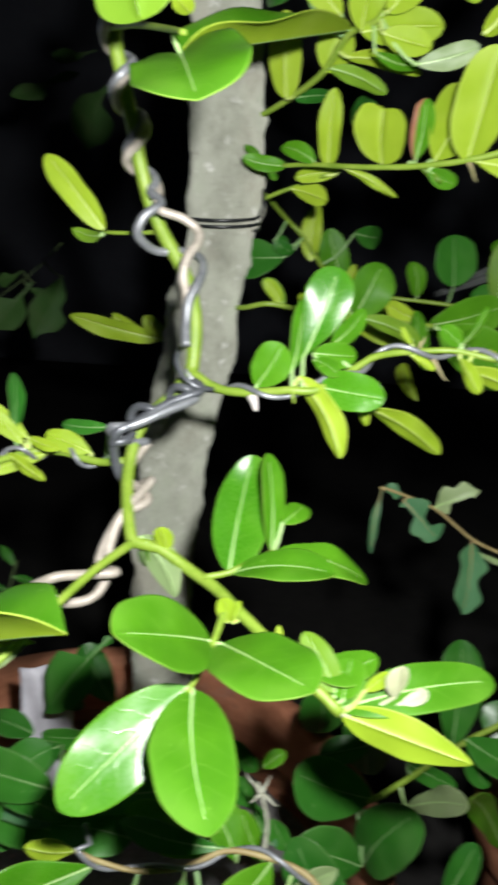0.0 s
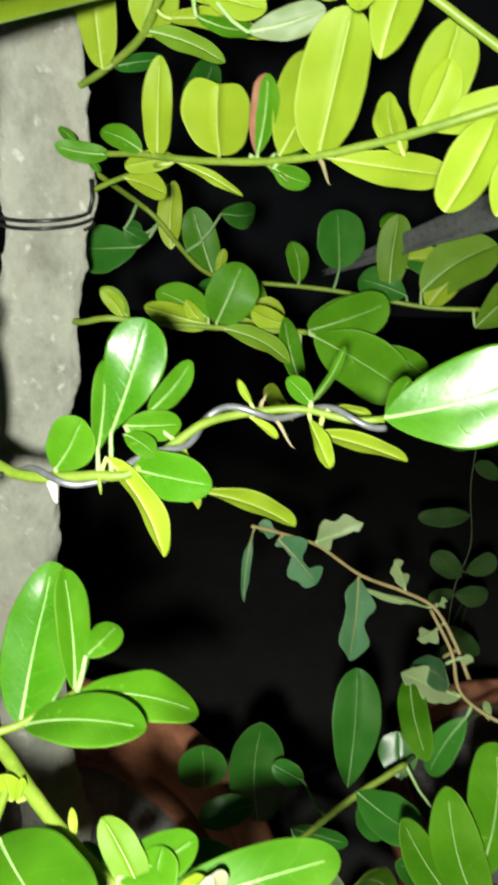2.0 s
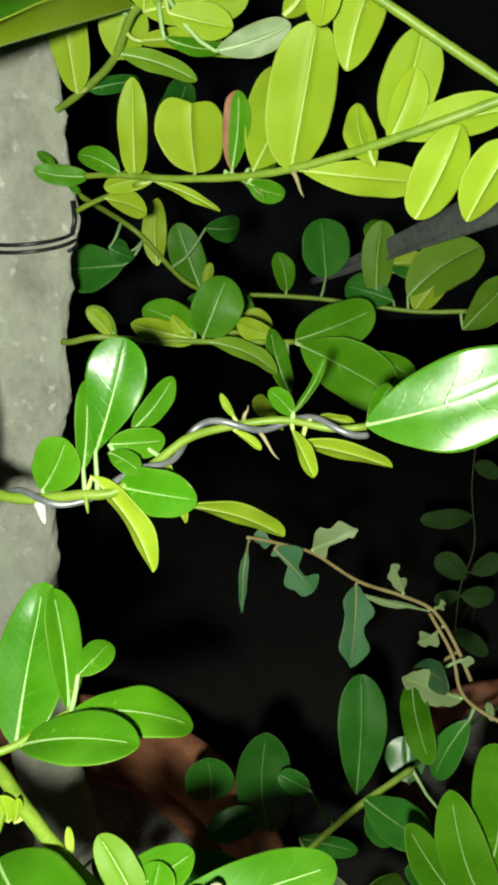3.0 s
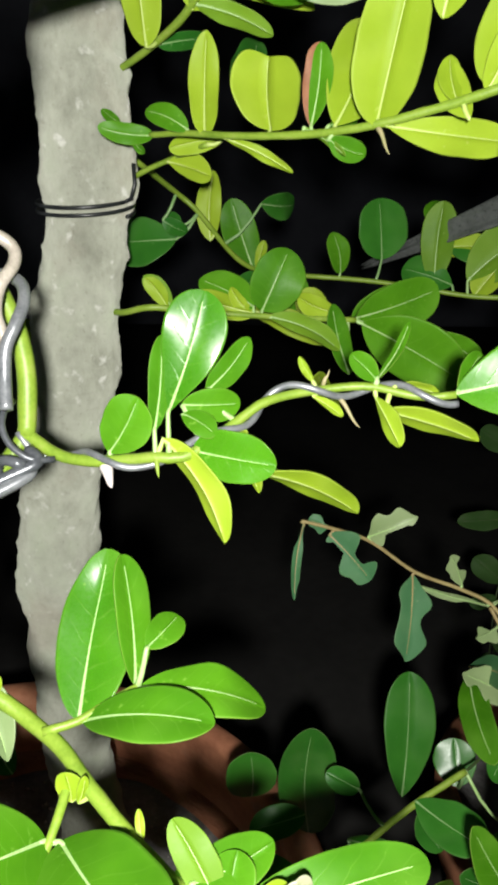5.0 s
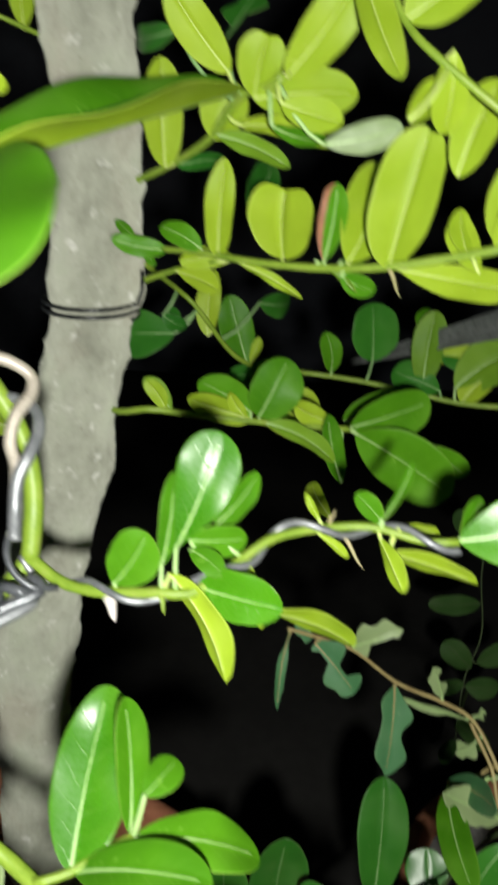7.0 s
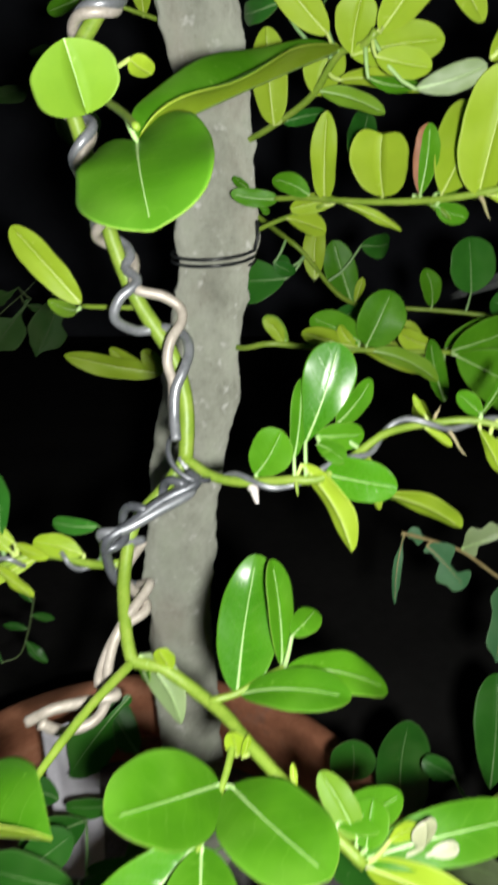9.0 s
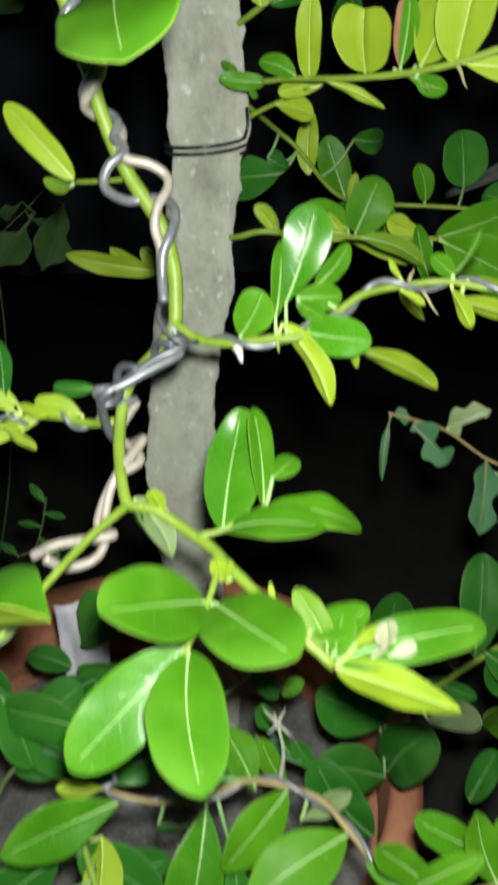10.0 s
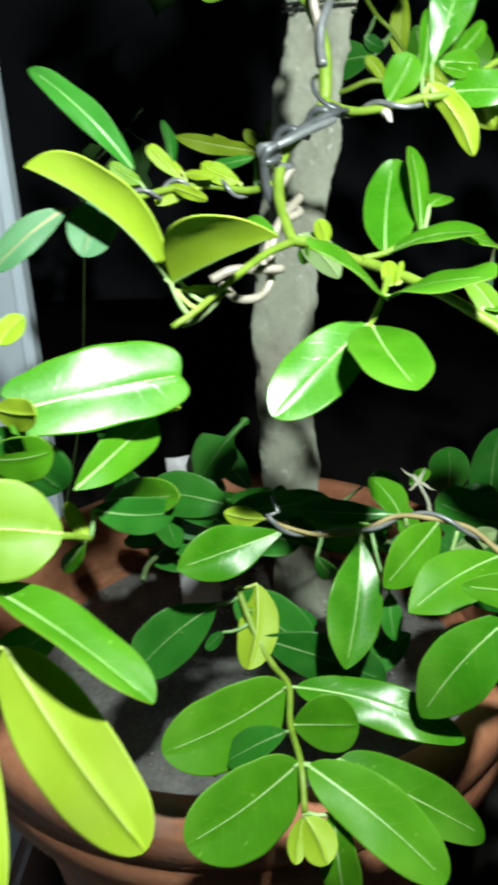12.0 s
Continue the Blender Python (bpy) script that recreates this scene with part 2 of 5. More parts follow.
def under(ob, parent):
    """Makes ob, built in world places, a part of parent."""
    bpy.context.view_layer.update()
    ob.parent = parent
    ob.matrix_parent_inverse = parent.matrix_world.inverted()
    return ob


def spline(points, step):
    """A smooth line through the points, in even steps."""
    p = [Vector(q) for q in points]
    p = [2 * p[0] - p[1]] + p + [2 * p[-1] - p[-2]]
    out = []
    for i in range(1, len(p) - 2):
        a, b, c, d = p[i - 1:i + 3]
        n = max(2, int((c - b).length / step))
        for k in range(n):
            t = k / n
            out.append(0.5 * (2 * b + (c - a) * t + (2 * a - 5 * b + 4 * c - d) * t * t + (3 * b - a - 3 * c + d) * t ** 3))
    return out + [p[-2]]


def frames_along(line):
    """Tangent and two side vectors at each place of a line, without twisting."""
    side, out = None, []
    for i, q in enumerate(line):
        t = (line[min(i + 1, len(line) - 1)] - line[max(i - 1, 0)]).normalized()
        side = t.orthogonal().normalized() if side is None else (side - t * side.dot(t)).normalized()
        out.append((t, side, t.cross(side)))
    return out


def tube_mesh(line, radius, sides=10, cap=True, lumps=0.0, seed=0.0):
    """Rings along a line; radius is a function of 0..1. lumps: uneven swelling as a share of the radius."""
    verts, faces, n = [], [], len(line)
    for i, (q, (t, a, b)) in enumerate(zip(line, frames_along(line))):
        r = radius(i / (n - 1))
        for k in range(sides):
            w = 2 * math.pi * k / sides
            d = a * math.cos(w) + b * math.sin(w)
            s = 1 + (lumps * noise.noise((q + d * r) * (0.35 / max(r, 1e-4)) + Vector((seed, 0, 0))) if lumps else 0)
            verts.append(q + d * r * s)
    for i in range(n - 1):
        for k in range(sides):
            j = (k + 1) % sides
            faces.append((i * sides + k, i * sides + j, (i + 1) * sides + j, (i + 1) * sides + k))
    if cap:
        faces.append(tuple(range(sides - 1, -1, -1)))
        faces.append(tuple(range((n - 1) * sides, n * sides)))
    return verts, faces


def tube(name, points, r0, r1, mat, step=0.0025, sides=10, lumps=0.12):
    line = spline(points, step)
    verts, faces = tube_mesh(line, lambda u: r0 + (r1 - r0) * u, sides, True, lumps, len(points) * 3.7)
    return mesh_object(name, verts, faces, [mat])


def thing(name, place, label, category, group="", kind=""):
    ob = tagged(new(name), label, category, group, kind)
    ob.location, ob.empty_display_size = place, 0.02
    return ob


LINES = {}


def branch(plant, mm, r0, r1, mat, label=""):
    """A stem of the plant through places in millimetres."""
    points = [Vector(p) / 1000 for p in mm]
    ob = under(tube("branch", points, r0 / 1000, r1 / 1000, mat), plant)
    LINES[ob.name] = spline(points, 0.003)
    return tagged(ob, label) if label else ob


def cone(name, parent, base_mm, tip_mm, r_mm, mat, label=""):
    a, b = Vector(base_mm) / 1000, Vector(tip_mm) / 1000
    line = [a.lerp(b, k / 6) + Vector((0, 0, 0.0006 * math.sin(k))) * (k > 0) for k in range(7)]
    verts, faces = tube_mesh(line, lambda u: r_mm / 1000 * (1 - u) ** 0.7 + 0.00006, 8)
    ob = under(mesh_object(name, verts, faces, [mat]), parent)
    return tagged(ob, label) if label else ob


def leaf(stem, kind, base_mm, tip_mm, width_mm, roll, fold=12, look_of="", bend=None, bow=None, wide=None, blunt=None, lop=0.0):
    """One leaf from its base to its tip. roll turns its upper face about its length, from facing the -y side.
    n: notched tip, q: pointed tip, k: broad heart-shaped base, c: gnawed edge, r: scorched edge, a: arched, f: flat, t: tip curled up, o: even oval, H: holed, p: petiole left out.
    bend: sideways curve and bow: upward curve, as shares of the length; wide: where along it the blade is widest, 0..1; blunt: below 0.5 for a squarer outline; lop: by how much one half is narrower."""
    rnd = random.Random(round(sum(base_mm) * 10) + 31 * round(sum(tip_mm) * 10))
    a, b = Vector(base_mm) / 1000, Vector(tip_mm) / 1000
    length, half = (b - a).length, width_mm / 2000
    x = (b - a).normalized()
    ref = Vector((0, -1, 0.35))
    z = (Matrix.Rotation(radians(roll), 3, x) @ (ref - x * ref.dot(x)).normalized()).normalized()
    y = z.cross(x)
    arch = (0.12 if "a" in look_of else rnd.uniform(0.02, 0.10)) * rnd.choice((1, 1, -0.5))
    uneven, twirl = (rnd.uniform(0.84, 1.0), 1.0), radians(rnd.uniform(-16, 16))
    uneven = uneven if rnd.random() < 0.5 else uneven[::-1]
    p, q = rnd.uniform(0.95, 1.45), rnd.uniform(0.50, 0.62)
    if "o" in look_of:
        p, q, uneven, arch = 1.12, 0.60, (1.0, 0.96), 0.04
    if "f" in look_of:
        arch, twirl = 0.012, radians(3)
    arch = arch if bow is None else bow
    p, q = p if wide is None else math.log(0.5) / math.log(wide), q if blunt is None else blunt
    skew, wave, phase = rnd.uniform(-0.05, 0.05), rnd.uniform(0.010, 0.030), rnd.uniform(0, 6)
    skew = skew if bend is None else bend
    if lop:
        uneven = (1 - max(lop, 0.0), 1 + min(lop, 0.0))
    rows, thick = 26, 0.0004
    tanf = math.tan(radians(fold))
    gnaw = [rnd.uniform(0, 40), rnd.uniform(0, 40)]
    verts, uvs = [], []
    cols = (-1.0, -0.93, -0.78, -0.55, -0.28, -9, 0, 9, 0.28, 0.55, 0.78, 0.93, 1.0)
    for layer in (0, 1):
        for i in range(rows + 1):
            s = i / rows
            s = 0.5 - 0.5 * math.cos(math.pi * s) if i not in (0, rows) else float(i > 0)
            if "q" in look_of:
                prof = max(math.sin(math.pi * min(max(s, 0.004), 0.996) ** p), 0.0) ** (q + 0.15)
            else:
                prof = max(1 - abs(2 * min(max(s, 0.003), 0.997) ** p - 1) ** 2.25, 0.0) ** q
            if "k" in look_of and s < 0.5:
                prof = max(prof, 1.0 - 0.30 * ((0.5 - s) / 0.5) ** 3)
            rib = 0.00042 * (0.25 + 0.75 * (1 - s) ** 2.2) * min(1.0, length / 0.03)
            for c in cols:
                sd = -1 if c < 0 else 1
                h = half * prof * uneven[sd > 0] * (1 + 0.05 * noise.noise(Vector((s * 5, gnaw[sd > 0], 3))))
                if "c" in look_of:
                    h *= 1 - min(0.85, 1.9 * max(0.0, noise.noise(Vector((s * 2.5, gnaw[sd > 0], 0))) + 0.12))
                v = (c / 9 * rib) if abs(c) == 9 else c * max(h, rib * 1.2)
                if abs(c) == 9:
                    v = sd * min(rib, h * 0.5 + 0.0001)
                u = abs(v) / half
                along = s * length
                if "n" in look_of:
                    along += length * 0.17 * (u ** 1.2 - 0.55) * max(0.0, (s - 0.75) / 0.25) ** 2
                if "k" in look_of:
                    along -= length * 0.13 * math.sin(math.pi * min(u / 0.78, 1.0)) * max(0.0, 1 - s / 0.45) ** 2
                lift = abs(v) * tanf * (1 - 0.5 * u) + arch * length * 4 * s * (1 - s)
                lift += wave * length * math.sin(s * 9 + phase + sd) * u * u + v * math.tan(twirl * (s - 0.4))
                if "t" in look_of:
                    lift += length * 0.9 * max(0.0, s - 0.7) ** 2
                if c in (0, 9, -9):
                    lift += (0.00009 if c == 0 else 0.00002) * (1 if layer == 0 else 0)
                lift -= thick * (1 + (0.5 if c == 0 else 0)) if layer else 0
                verts.append(Vector((along, v + skew * length * math.sin(math.pi * s), lift)))
                uvs.append((s, 0.5 + 0.5 * sd * min(abs(v) / max(h, 1e-5), 1.0)))
    faces, slots, w, top = [], [], len(cols), (rows + 1) * len(cols)
    for i in range(rows):
        for k in range(w - 1):
            f = (i * w + k, (i + 1) * w + k, (i + 1) * w + k + 1, i * w + k + 1)
            rib_face = k in (5, 6) and i < rows - 5
            scorch = "r" in look_of and k > 8
            if "H" in look_of and 8 < i < 16 and 7 < k < 11:
                continue
            faces.append(tuple(reversed(f)))
            slots.append(3 if scorch else 2 if rib_face else 0)
            faces.append(tuple(top + m for m in f))
            slots.append(3 if scorch else 2 if rib_face else 1)
    ring = [i * w for i in range(rows + 1)] + [rows * w + k for k in range(1, w)] + [i * w + w - 1 for i in range(rows - 1, -1, -1)] + list(range(w - 2, 0, -1))
    for m, n in zip(ring, ring[1:] + ring[:1]):
        faces.append((m, n, top + n, top + m))
        slots.append(1)
    m4 = Matrix(((x.x, y.x, z.x, a.x), (x.y, y.y, z.y, a.y), (x.z, y.z, z.z, a.z), (0, 0, 0, 1)))
    near = min(LINES[stem.name], key=lambda g: (g - a).length)
    gap = (near - a).length
    if "p" not in look_of and gap > 0.0004 and gap < 0.035:
        inv = m4.inverted()
        sag = Vector((0, 0, -0.12 * gap))
        line = [inv @ (a.lerp(near, t) + sag * math.sin(math.pi * t)) for t in (0, 0.3, 0.6, 1.0)]
        line = [Vector((min(0.002, length * 0.05), 0, 0))] + line
        tv, tf = tube_mesh(line, lambda u: 0.0005 + 0.0003 * u, 7)
        n0 = len(verts)
        verts += tv
        uvs += [(0, 0.5)] * len(tv)
        faces += [tuple(n0 + k for k in f) for f in tf]
        slots += [2] * len(tf)
    ob = mesh_object("leaf", verts, faces, (*LEAF_SLOTS[kind], SCORCHED), slots, uvs)
    ob.matrix_basis = m4
    return under(ob, stem)


# ---------------------------------------------------------------- the setting
def ground_sheet():
    verts, faces, n = [], [], 60
    for i in range(n + 1):
        for k in range(n + 1):
            u, v = 2 * i / n - 1, 2 * k / n - 1
            x, y = 60 * u * abs(u) ** 2.5, 60 * v * abs(v) ** 2.5
            near = max(0.0, 1 - math.hypot(x, y) / 4)
            verts.append((x, y, 0.004 * near * noise.noise((x * 3, y * 3, 0)) - 0.004))
    for i in range(n):
        for k in range(n):
            a = i * (n + 1) + k
            faces.append((a, a + n + 1, a + n + 2, a + 1))
    return tagged(mesh_object("ground", verts, faces, [CONCRETE_NIGHT]), "worn concrete yard floor, the dark of night in its colour", "ground", kind="structure")


ground_sheet()


def pillar(name, place, width, depth, height, label, mat):
    bm = bmesh.new()
    bmesh.ops.create_cube(bm, size=1, matrix=Matrix.LocRotScale((place[0], place[1], height / 2), None, (width, depth, height)))
    bmesh.ops.bevel(bm, geom=bm.edges[:], offset=0.006, segments=3, affect="EDGES")
    me = bpy.data.meshes.new(name)
    bm.to_mesh(me)
    bm.free()
    me.materials.append(mat)
    return tagged(new(name, me), label, "wall", kind="structure")


pillar("wall_left", (-0.394, 0.412, 0), 0.40, 0.024, 1.9, "white painted board wall beside the pot", WHITE_PAINT_COOL_LIT)
pillar("wall_base", (-0.440, 0.195, 0), 0.50, 0.40, 0.09, "low pale painted ledge at the foot of the wall", WHITE_PAINT_COOL_LIT)
# unseen wall added behind: hides the horizon, keeps the background evenly dark
pillar("wall_back", (1.0, 2.3, 0), 5.0, 0.12, 2.4, "plain dark wall added to close the view behind", BACKDROP_DARK)


def lathe(name, profile, mat, segments=96, wobble=0.0):
    verts, faces, m = [], [], len(profile)
    for k in range(segments):
        w = 2 * math.pi * k / segments
        for r, z in profile:
            q = r * (1 + wobble * noise.noise((math.cos(w) * 1.3, math.sin(w) * 1.3, z * 9)))
            verts.append((q * math.cos(w), q * math.sin(w), z))
    for k in range(segments):
        j = (k + 1) % segments
        for i in range(m - 1):
            faces.append((k * m + i, j * m + i, j * m + i + 1, k * m + i + 1))
    return mesh_object(name, verts, faces, [mat])


def soil_disc(radius, z, seed):
    verts, faces, rings, sides = [(0, 0, z)], [], 26, 72
    for i in range(1, rings + 1):
        r = radius * i / rings
        for k in range(sides):
            w = 2 * math.pi * k / sides
            x, y = r * math.cos(w), r * math.sin(w)
            verts.append((x, y, z + 0.005 * noise.noise((x * 30 + seed, y * 30, 0)) + 0.0018 * noise.noise((x * 140, y * 140, seed))))
    for k in range(sides):
        faces.append((0, 1 + k, 1 + (k + 1) % sides))
        for i in range(rings - 1):
            a, b = 1 + i * sides + k, 1 + i * sides + (k + 1) % sides
            faces.append((a, a + sides, b + sides, b))
    return mesh_object("soil", verts, faces, [SOIL])


def pot(place, r_in, height, soil_z, label, lip=0.017):
    top = thing("flower_pot", place, label, "flower pot", "pots")
    ro, h = r_in + lip, height
    profile = [(0.012, 0.0), (ro * 0.66, 0.0), (ro * 0.68, 0.004), (ro * 0.86, h - 0.062), (ro * 0.875, h - 0.052), (ro * 0.955, h - 0.050), (ro * 0.975, h - 0.046),
               (ro * 0.985, h - 0.030), (ro * 0.975, h - 0.027), (ro * 0.99, h - 0.023), (ro, h - 0.007), (ro - 0.004, h - 0.0015), (ro - 0.008, h),
               (r_in + 0.004, h), (r_in + 0.001, h - 0.002), (r_in, h - 0.006), (r_in - 0.004, h - 0.04), (r_in * 0.72, 0.02), (0.012, 0.016)]
    body = lathe("body", profile[:5] + profile[16:], TERRACOTTA, 112, 0.008)
    rim = lathe("rim", profile[4:17], TERRACOTTA, 112, 0.008)
    for ob in (body, rim, soil_disc(r_in - 0.001, soil_z, r_in * 40)):
        ob.location = place
        under(ob, top)
    return top


pot((-0.060, 0.290, 0.0), 0.137, 0.246, 0.190, "terracotta flower pot with lime stains and grey soil")
pot((0.270, 0.375, 0.0), 0.085, 0.205, 0.185, "smaller dark terracotta pot behind the shrub", 0.012)

# loose grit on the soil of the large pot
rng = random.Random(5)
verts, faces = [], []
for _ in range(600):
    w, r = rng.uniform(0, 6.283), 0.120 * math.sqrt(rng.random())
    c, s = Vector((-0.060 + r * math.cos(w), 0.297 + r * math.sin(w), 0.1910)), rng.uniform(0.0006, 0.0019)
    n0 = len(verts)
    for d in ((1, 0, 0), (0, 1, 0), (-1, 0, 0), (0, -1, 0), (0, 0, 0.8), (0, 0, -0.6)):
        verts.append(c + Vector(d) * s * rng.uniform(0.6, 1.2))
    faces += [tuple(n0 + k for k in f) for f in ((0, 1, 4), (1, 2, 4), (2, 3, 4), (3, 0, 4), (1, 0, 5), (2, 1, 5), (3, 2, 5), (0, 3, 5))]
tagged(mesh_object("grit", verts, faces, [PEBBLE]), "loose grey grit and pebbles lying on the soil", "grit", kind="stuff")

# ---------------------------------------------------------------- the shrub in the large pot
shrub = thing("potted_shrub", (-0.023, 0.355, 0.190), "thorny shrub with glossy oval leaves trained with wire in a pot", "shrub")
neighbour = thing("dark_leaved_plant", (0.270, 0.375, 0.185), "plant with dark green oval leaves in the smaller pot", "plant")
straggler = thing("straggling_plant", (0.30, 0.46, 0.0), "thin brown stemmed plant with gnawed bluish green leaves", "plant")
side_shrub = thing("distant_shrub", (0.38, 0.75, 0.0), "dim small leaved shrub standing behind the potted plants", "shrub")
back_shrub = thing("distant_shrub", (-0.30, 0.62, 0.0), "dim dark green shrub behind the pot", "shrub")


def trunk():
    line = spline([(-0.0225, 0.3540, 0.175), (-0.0260, 0.3585, 0.225), (-0.0315, 0.3632, 0.30), (-0.0340, 0.3648, 0.36), (-0.0289, 0.3668, 0.42), (-0.0193, 0.3707, 0.48),
                   (-0.0122, 0.3762, 0.54), (-0.0133, 0.3810, 0.60), (-0.0183, 0.3857, 0.66), (-0.022, 0.389, 0.74), (-0.022, 0.389, 0.84)], 0.0022)
    verts, faces, sides = [], [], 56
    # swollen nodes where twigs leave it, and one old scar: place, height, spread
    nodes = [((0.0045, 0.3730, 0.5405), 0.0042, 0.0075), ((0.0025, 0.3720, 0.5780), 0.0030, 0.006), ((0.0020, 0.3680, 0.5570), 0.0022, 0.006), ((-0.0060, 0.3600, 0.4965), 0.0026, 0.006),
             ((-0.0290, 0.3700, 0.5420), 0.0020, 0.009), ((-0.0330, 0.3650, 0.4950), 0.0022, 0.008), ((-0.0300, 0.3730, 0.5900), 0.0024, 0.010), ((-0.0180, 0.3560, 0.4300), 0.0024, 0.008),
             ((-0.0094, 0.3568, 0.5232), -0.0024, 0.0022), ((-0.0094, 0.3568, 0.5232), 0.0012, 0.0055)]
    for q, (t, a, b) in zip(line, frames_along(line)):
        r = 0.0158 + 0.0010 * math.sin(q.z * 70) + 0.0030 * max(0.0, (0.215 - q.z) / 0.04)
        for k in range(sides):
            w = 2 * math.pi * k / sides
            d = a * math.cos(w) + b * math.sin(w)
            p = q + d * r
            s = 0.0032 * noise.noise(p * 34) + 0.0030 * (0.45 - abs(noise.noise(p * 62))) + 0.0016 * (0.4 - abs(noise.noise(p * 130 + Vector((5, 0, 0))))) + 0.0005 * noise.noise(p * 240) + 0.00035 * noise.noise(p * 480)
            s += sum(h * math.exp(-((p - Vector(c)).length / w) ** 2) for c, h, w in nodes)
            verts.append(p + d * s)
    n = len(line)
    for i in range(n - 1):
        for k in range(sides):
            j = (k + 1) % sides
            faces.append((i * sides + k, i * sides + j, (i + 1) * sides + j, (i + 1) * sides + k))
    faces.append(tuple(range((n - 1) * sides, n * sides)))
    return under(mesh_object("trunk", verts, faces, [BARK]), shrub)


tagged(trunk(), "knobbly grey barked trunk")


# main stem
b = branch(shrub, ((-26.0, 287.0, 645.0), (-32.0, 283.2, 627.5), (-38.4, 279.6, 615.4), (-45.0, 276.0, 604.5), (-46.8, 274.0, 592.9), (-44.6, 273.3, 582.1), (-40.3, 271.4, 567.6), (-37.3, 272.6, 552.7), (-33.0, 272.3, 540.0), (-26.5, 270.2, 528.2), (-19.9, 267.7, 518.2), (-16.0, 263.2, 505.3), (-15.5, 258.6, 492.1), (-16.1, 256.7, 486.4)), 2.3, 2.6, STEM)
MAIN_STEM = b
leaf(b, "G", (-34.8, 220.1, 603.4), (-30.8, 218.7, 588.4), 23.5, -167, 8, "p")
leaf(b, "Y", (-25.8, 252.6, 601.9), (-21.2, 259.5, 598.9), 6.6, -131, 8)
# lower stem
b = branch(shrub, ((-16.1, 256.7, 486.4), (-22.0, 253.1, 478.7), (-31.7, 245.8, 468.9), (-34.2, 235.4, 457.1), (-32.8, 224.3, 449.5), (-30.6, 215.9, 443.6), (-28.3, 212.8, 440.9), (-21.0, 211.4, 440.5), (-11.7, 207.6, 436.2), (-1.5, 199.2, 433.8), (4.7, 191.1, 432.4), (13.1, 181.5, 429.7), (24.1, 172.0, 424.3), (34.1, 165.4, 418.1)), 2.3, 1.6, STEM)
leaf(b, "Y", (1.7, 189.2, 429.1), (0.9, 189.6, 437.1), 5.9, -178, 10)
leaf(b, "Y", (3.3, 188.5, 429.5), (5.1, 188.5, 437.1), 2.4, -156, 10)
leaf(b, "Y", (17.4, 178.9, 428.5), (16.5, 183.2, 432.9), 2.1, -160, 10)
leaf(b, "G", (32.5, 169.8, 421.7), (23.6, 180.3, 433.1), 8.4, -165, 12)
leaf(b, "G", (27.5, 171.5, 425.1), (44.6, 178.0, 428.1), 11.8, -55, 8)
leaf(b, "Y", (34.3, 165.4, 418.0), (65.7, 151.4, 416.5), 12.0, -172, 14, "q", wide=0.42, bow=0.03)
leaf(b, "G", (33.6, 166.2, 419.1), (76.5, 173.6, 425.4), 14.0, -37, 10)
leaf(b, "G", (34.4, 167.2, 421.3), (36.9, 176.0, 428.5), 11.0, -34, 10)
leaf(b, "W", (47.6, 165.3, 424.8), (47.1, 164.4, 434.6), 7.4, -158, 22)
leaf(b, "W", (49.6, 164.7, 423.2), (55.1, 162.3, 429.0), 3.9, 145, 20)
leaf(b, "Y", (39.7, 166.6, 425.0), (46.2, 165.4, 431.4), 4.2, 143, 20)
leaf(b, "Y", (-17.8, 210.7, 440.3), (-20.7, 209.4, 448.6), 6.1, 170, 10)
leaf(b, "P", (-26.7, 213.5, 443.0), (-13.9, 200.2, 429.8), 10.9, -171, 16, "q", wide=0.4)
leaf(b, "G", (-24.2, 211.0, 442.1), (-26.2, 214.2, 432.7), 5.4, 41, 10)
# right branch
b = branch(shrub, ((-16.8, 257.9, 486.9), (-7.5, 252.0, 483.0), (1.6, 247.8, 482.8), (11.8, 244.5, 484.8), (18.9, 242.3, 486.3), (25.7, 241.8, 486.5), (32.6, 244.7, 489.4), (39.7, 249.1, 493.2), (45.5, 251.4, 496.9), (51.4, 253.7, 498.4), (61.7, 255.5, 499.6), (70.4, 255.3, 500.7), (76.4, 253.8, 501.1), (84.0, 250.6, 500.2), (89.4, 248.9, 500.1), (96.1, 246.8, 501.5)), 1.7, 1.0, STEM)
RIGHT_BRANCH = b
leaf(b, "G", (6.8, 246.8, 485.6), (14.7, 246.4, 500.8), 13.6, -10, 8)
leaf(b, "S", (22.0, 246.6, 496.4), (31.5, 252.7, 526.4), 16.0, -8, 12, wide=0.70, blunt=0.55, bend=-0.03)
leaf(b, "G", (18.6, 245.0, 492.3), (20.6, 252.0, 515.3), 6.8, 24, 10)
leaf(b, "G", (32.0, 252.5, 500.5), (43.6, 263.1, 511.7), 7.5, 11, 10)
leaf(b, "G", (25.5, 248.8, 498.0), (40.7, 252.5, 497.0), 9.2, 15, 8)
leaf(b, "G", (25.5, 247.6, 496.1), (34.0, 241.0, 493.0), 6.2, -12, 8)
leaf(b, "S", (28.2, 243.0, 487.8), (48.6, 234.1, 487.5), 14.0, 6, 8, wide=0.5, blunt=0.5)
leaf(b, "Y", (20.8, 244.2, 490.7), (36.5, 233.9, 466.2), 10.5, -136, 25)
leaf(b, "Y", (46.6, 242.3, 481.5), (75.4, 255.5, 462.6), 9.4, -134, 20)
leaf(b, "Y", (40.0, 249.5, 493.9), (45.8, 244.8, 474.8), 6.0, -123, 10)
leaf(b, "G", (76.9, 253.5, 502.9), (70.6, 260.7, 507.9), 6.7, -26, 10)
leaf(b, "G", (76.6, 253.7, 503.3), (88.4, 269.0, 515.1), 3.0, -40, 20)
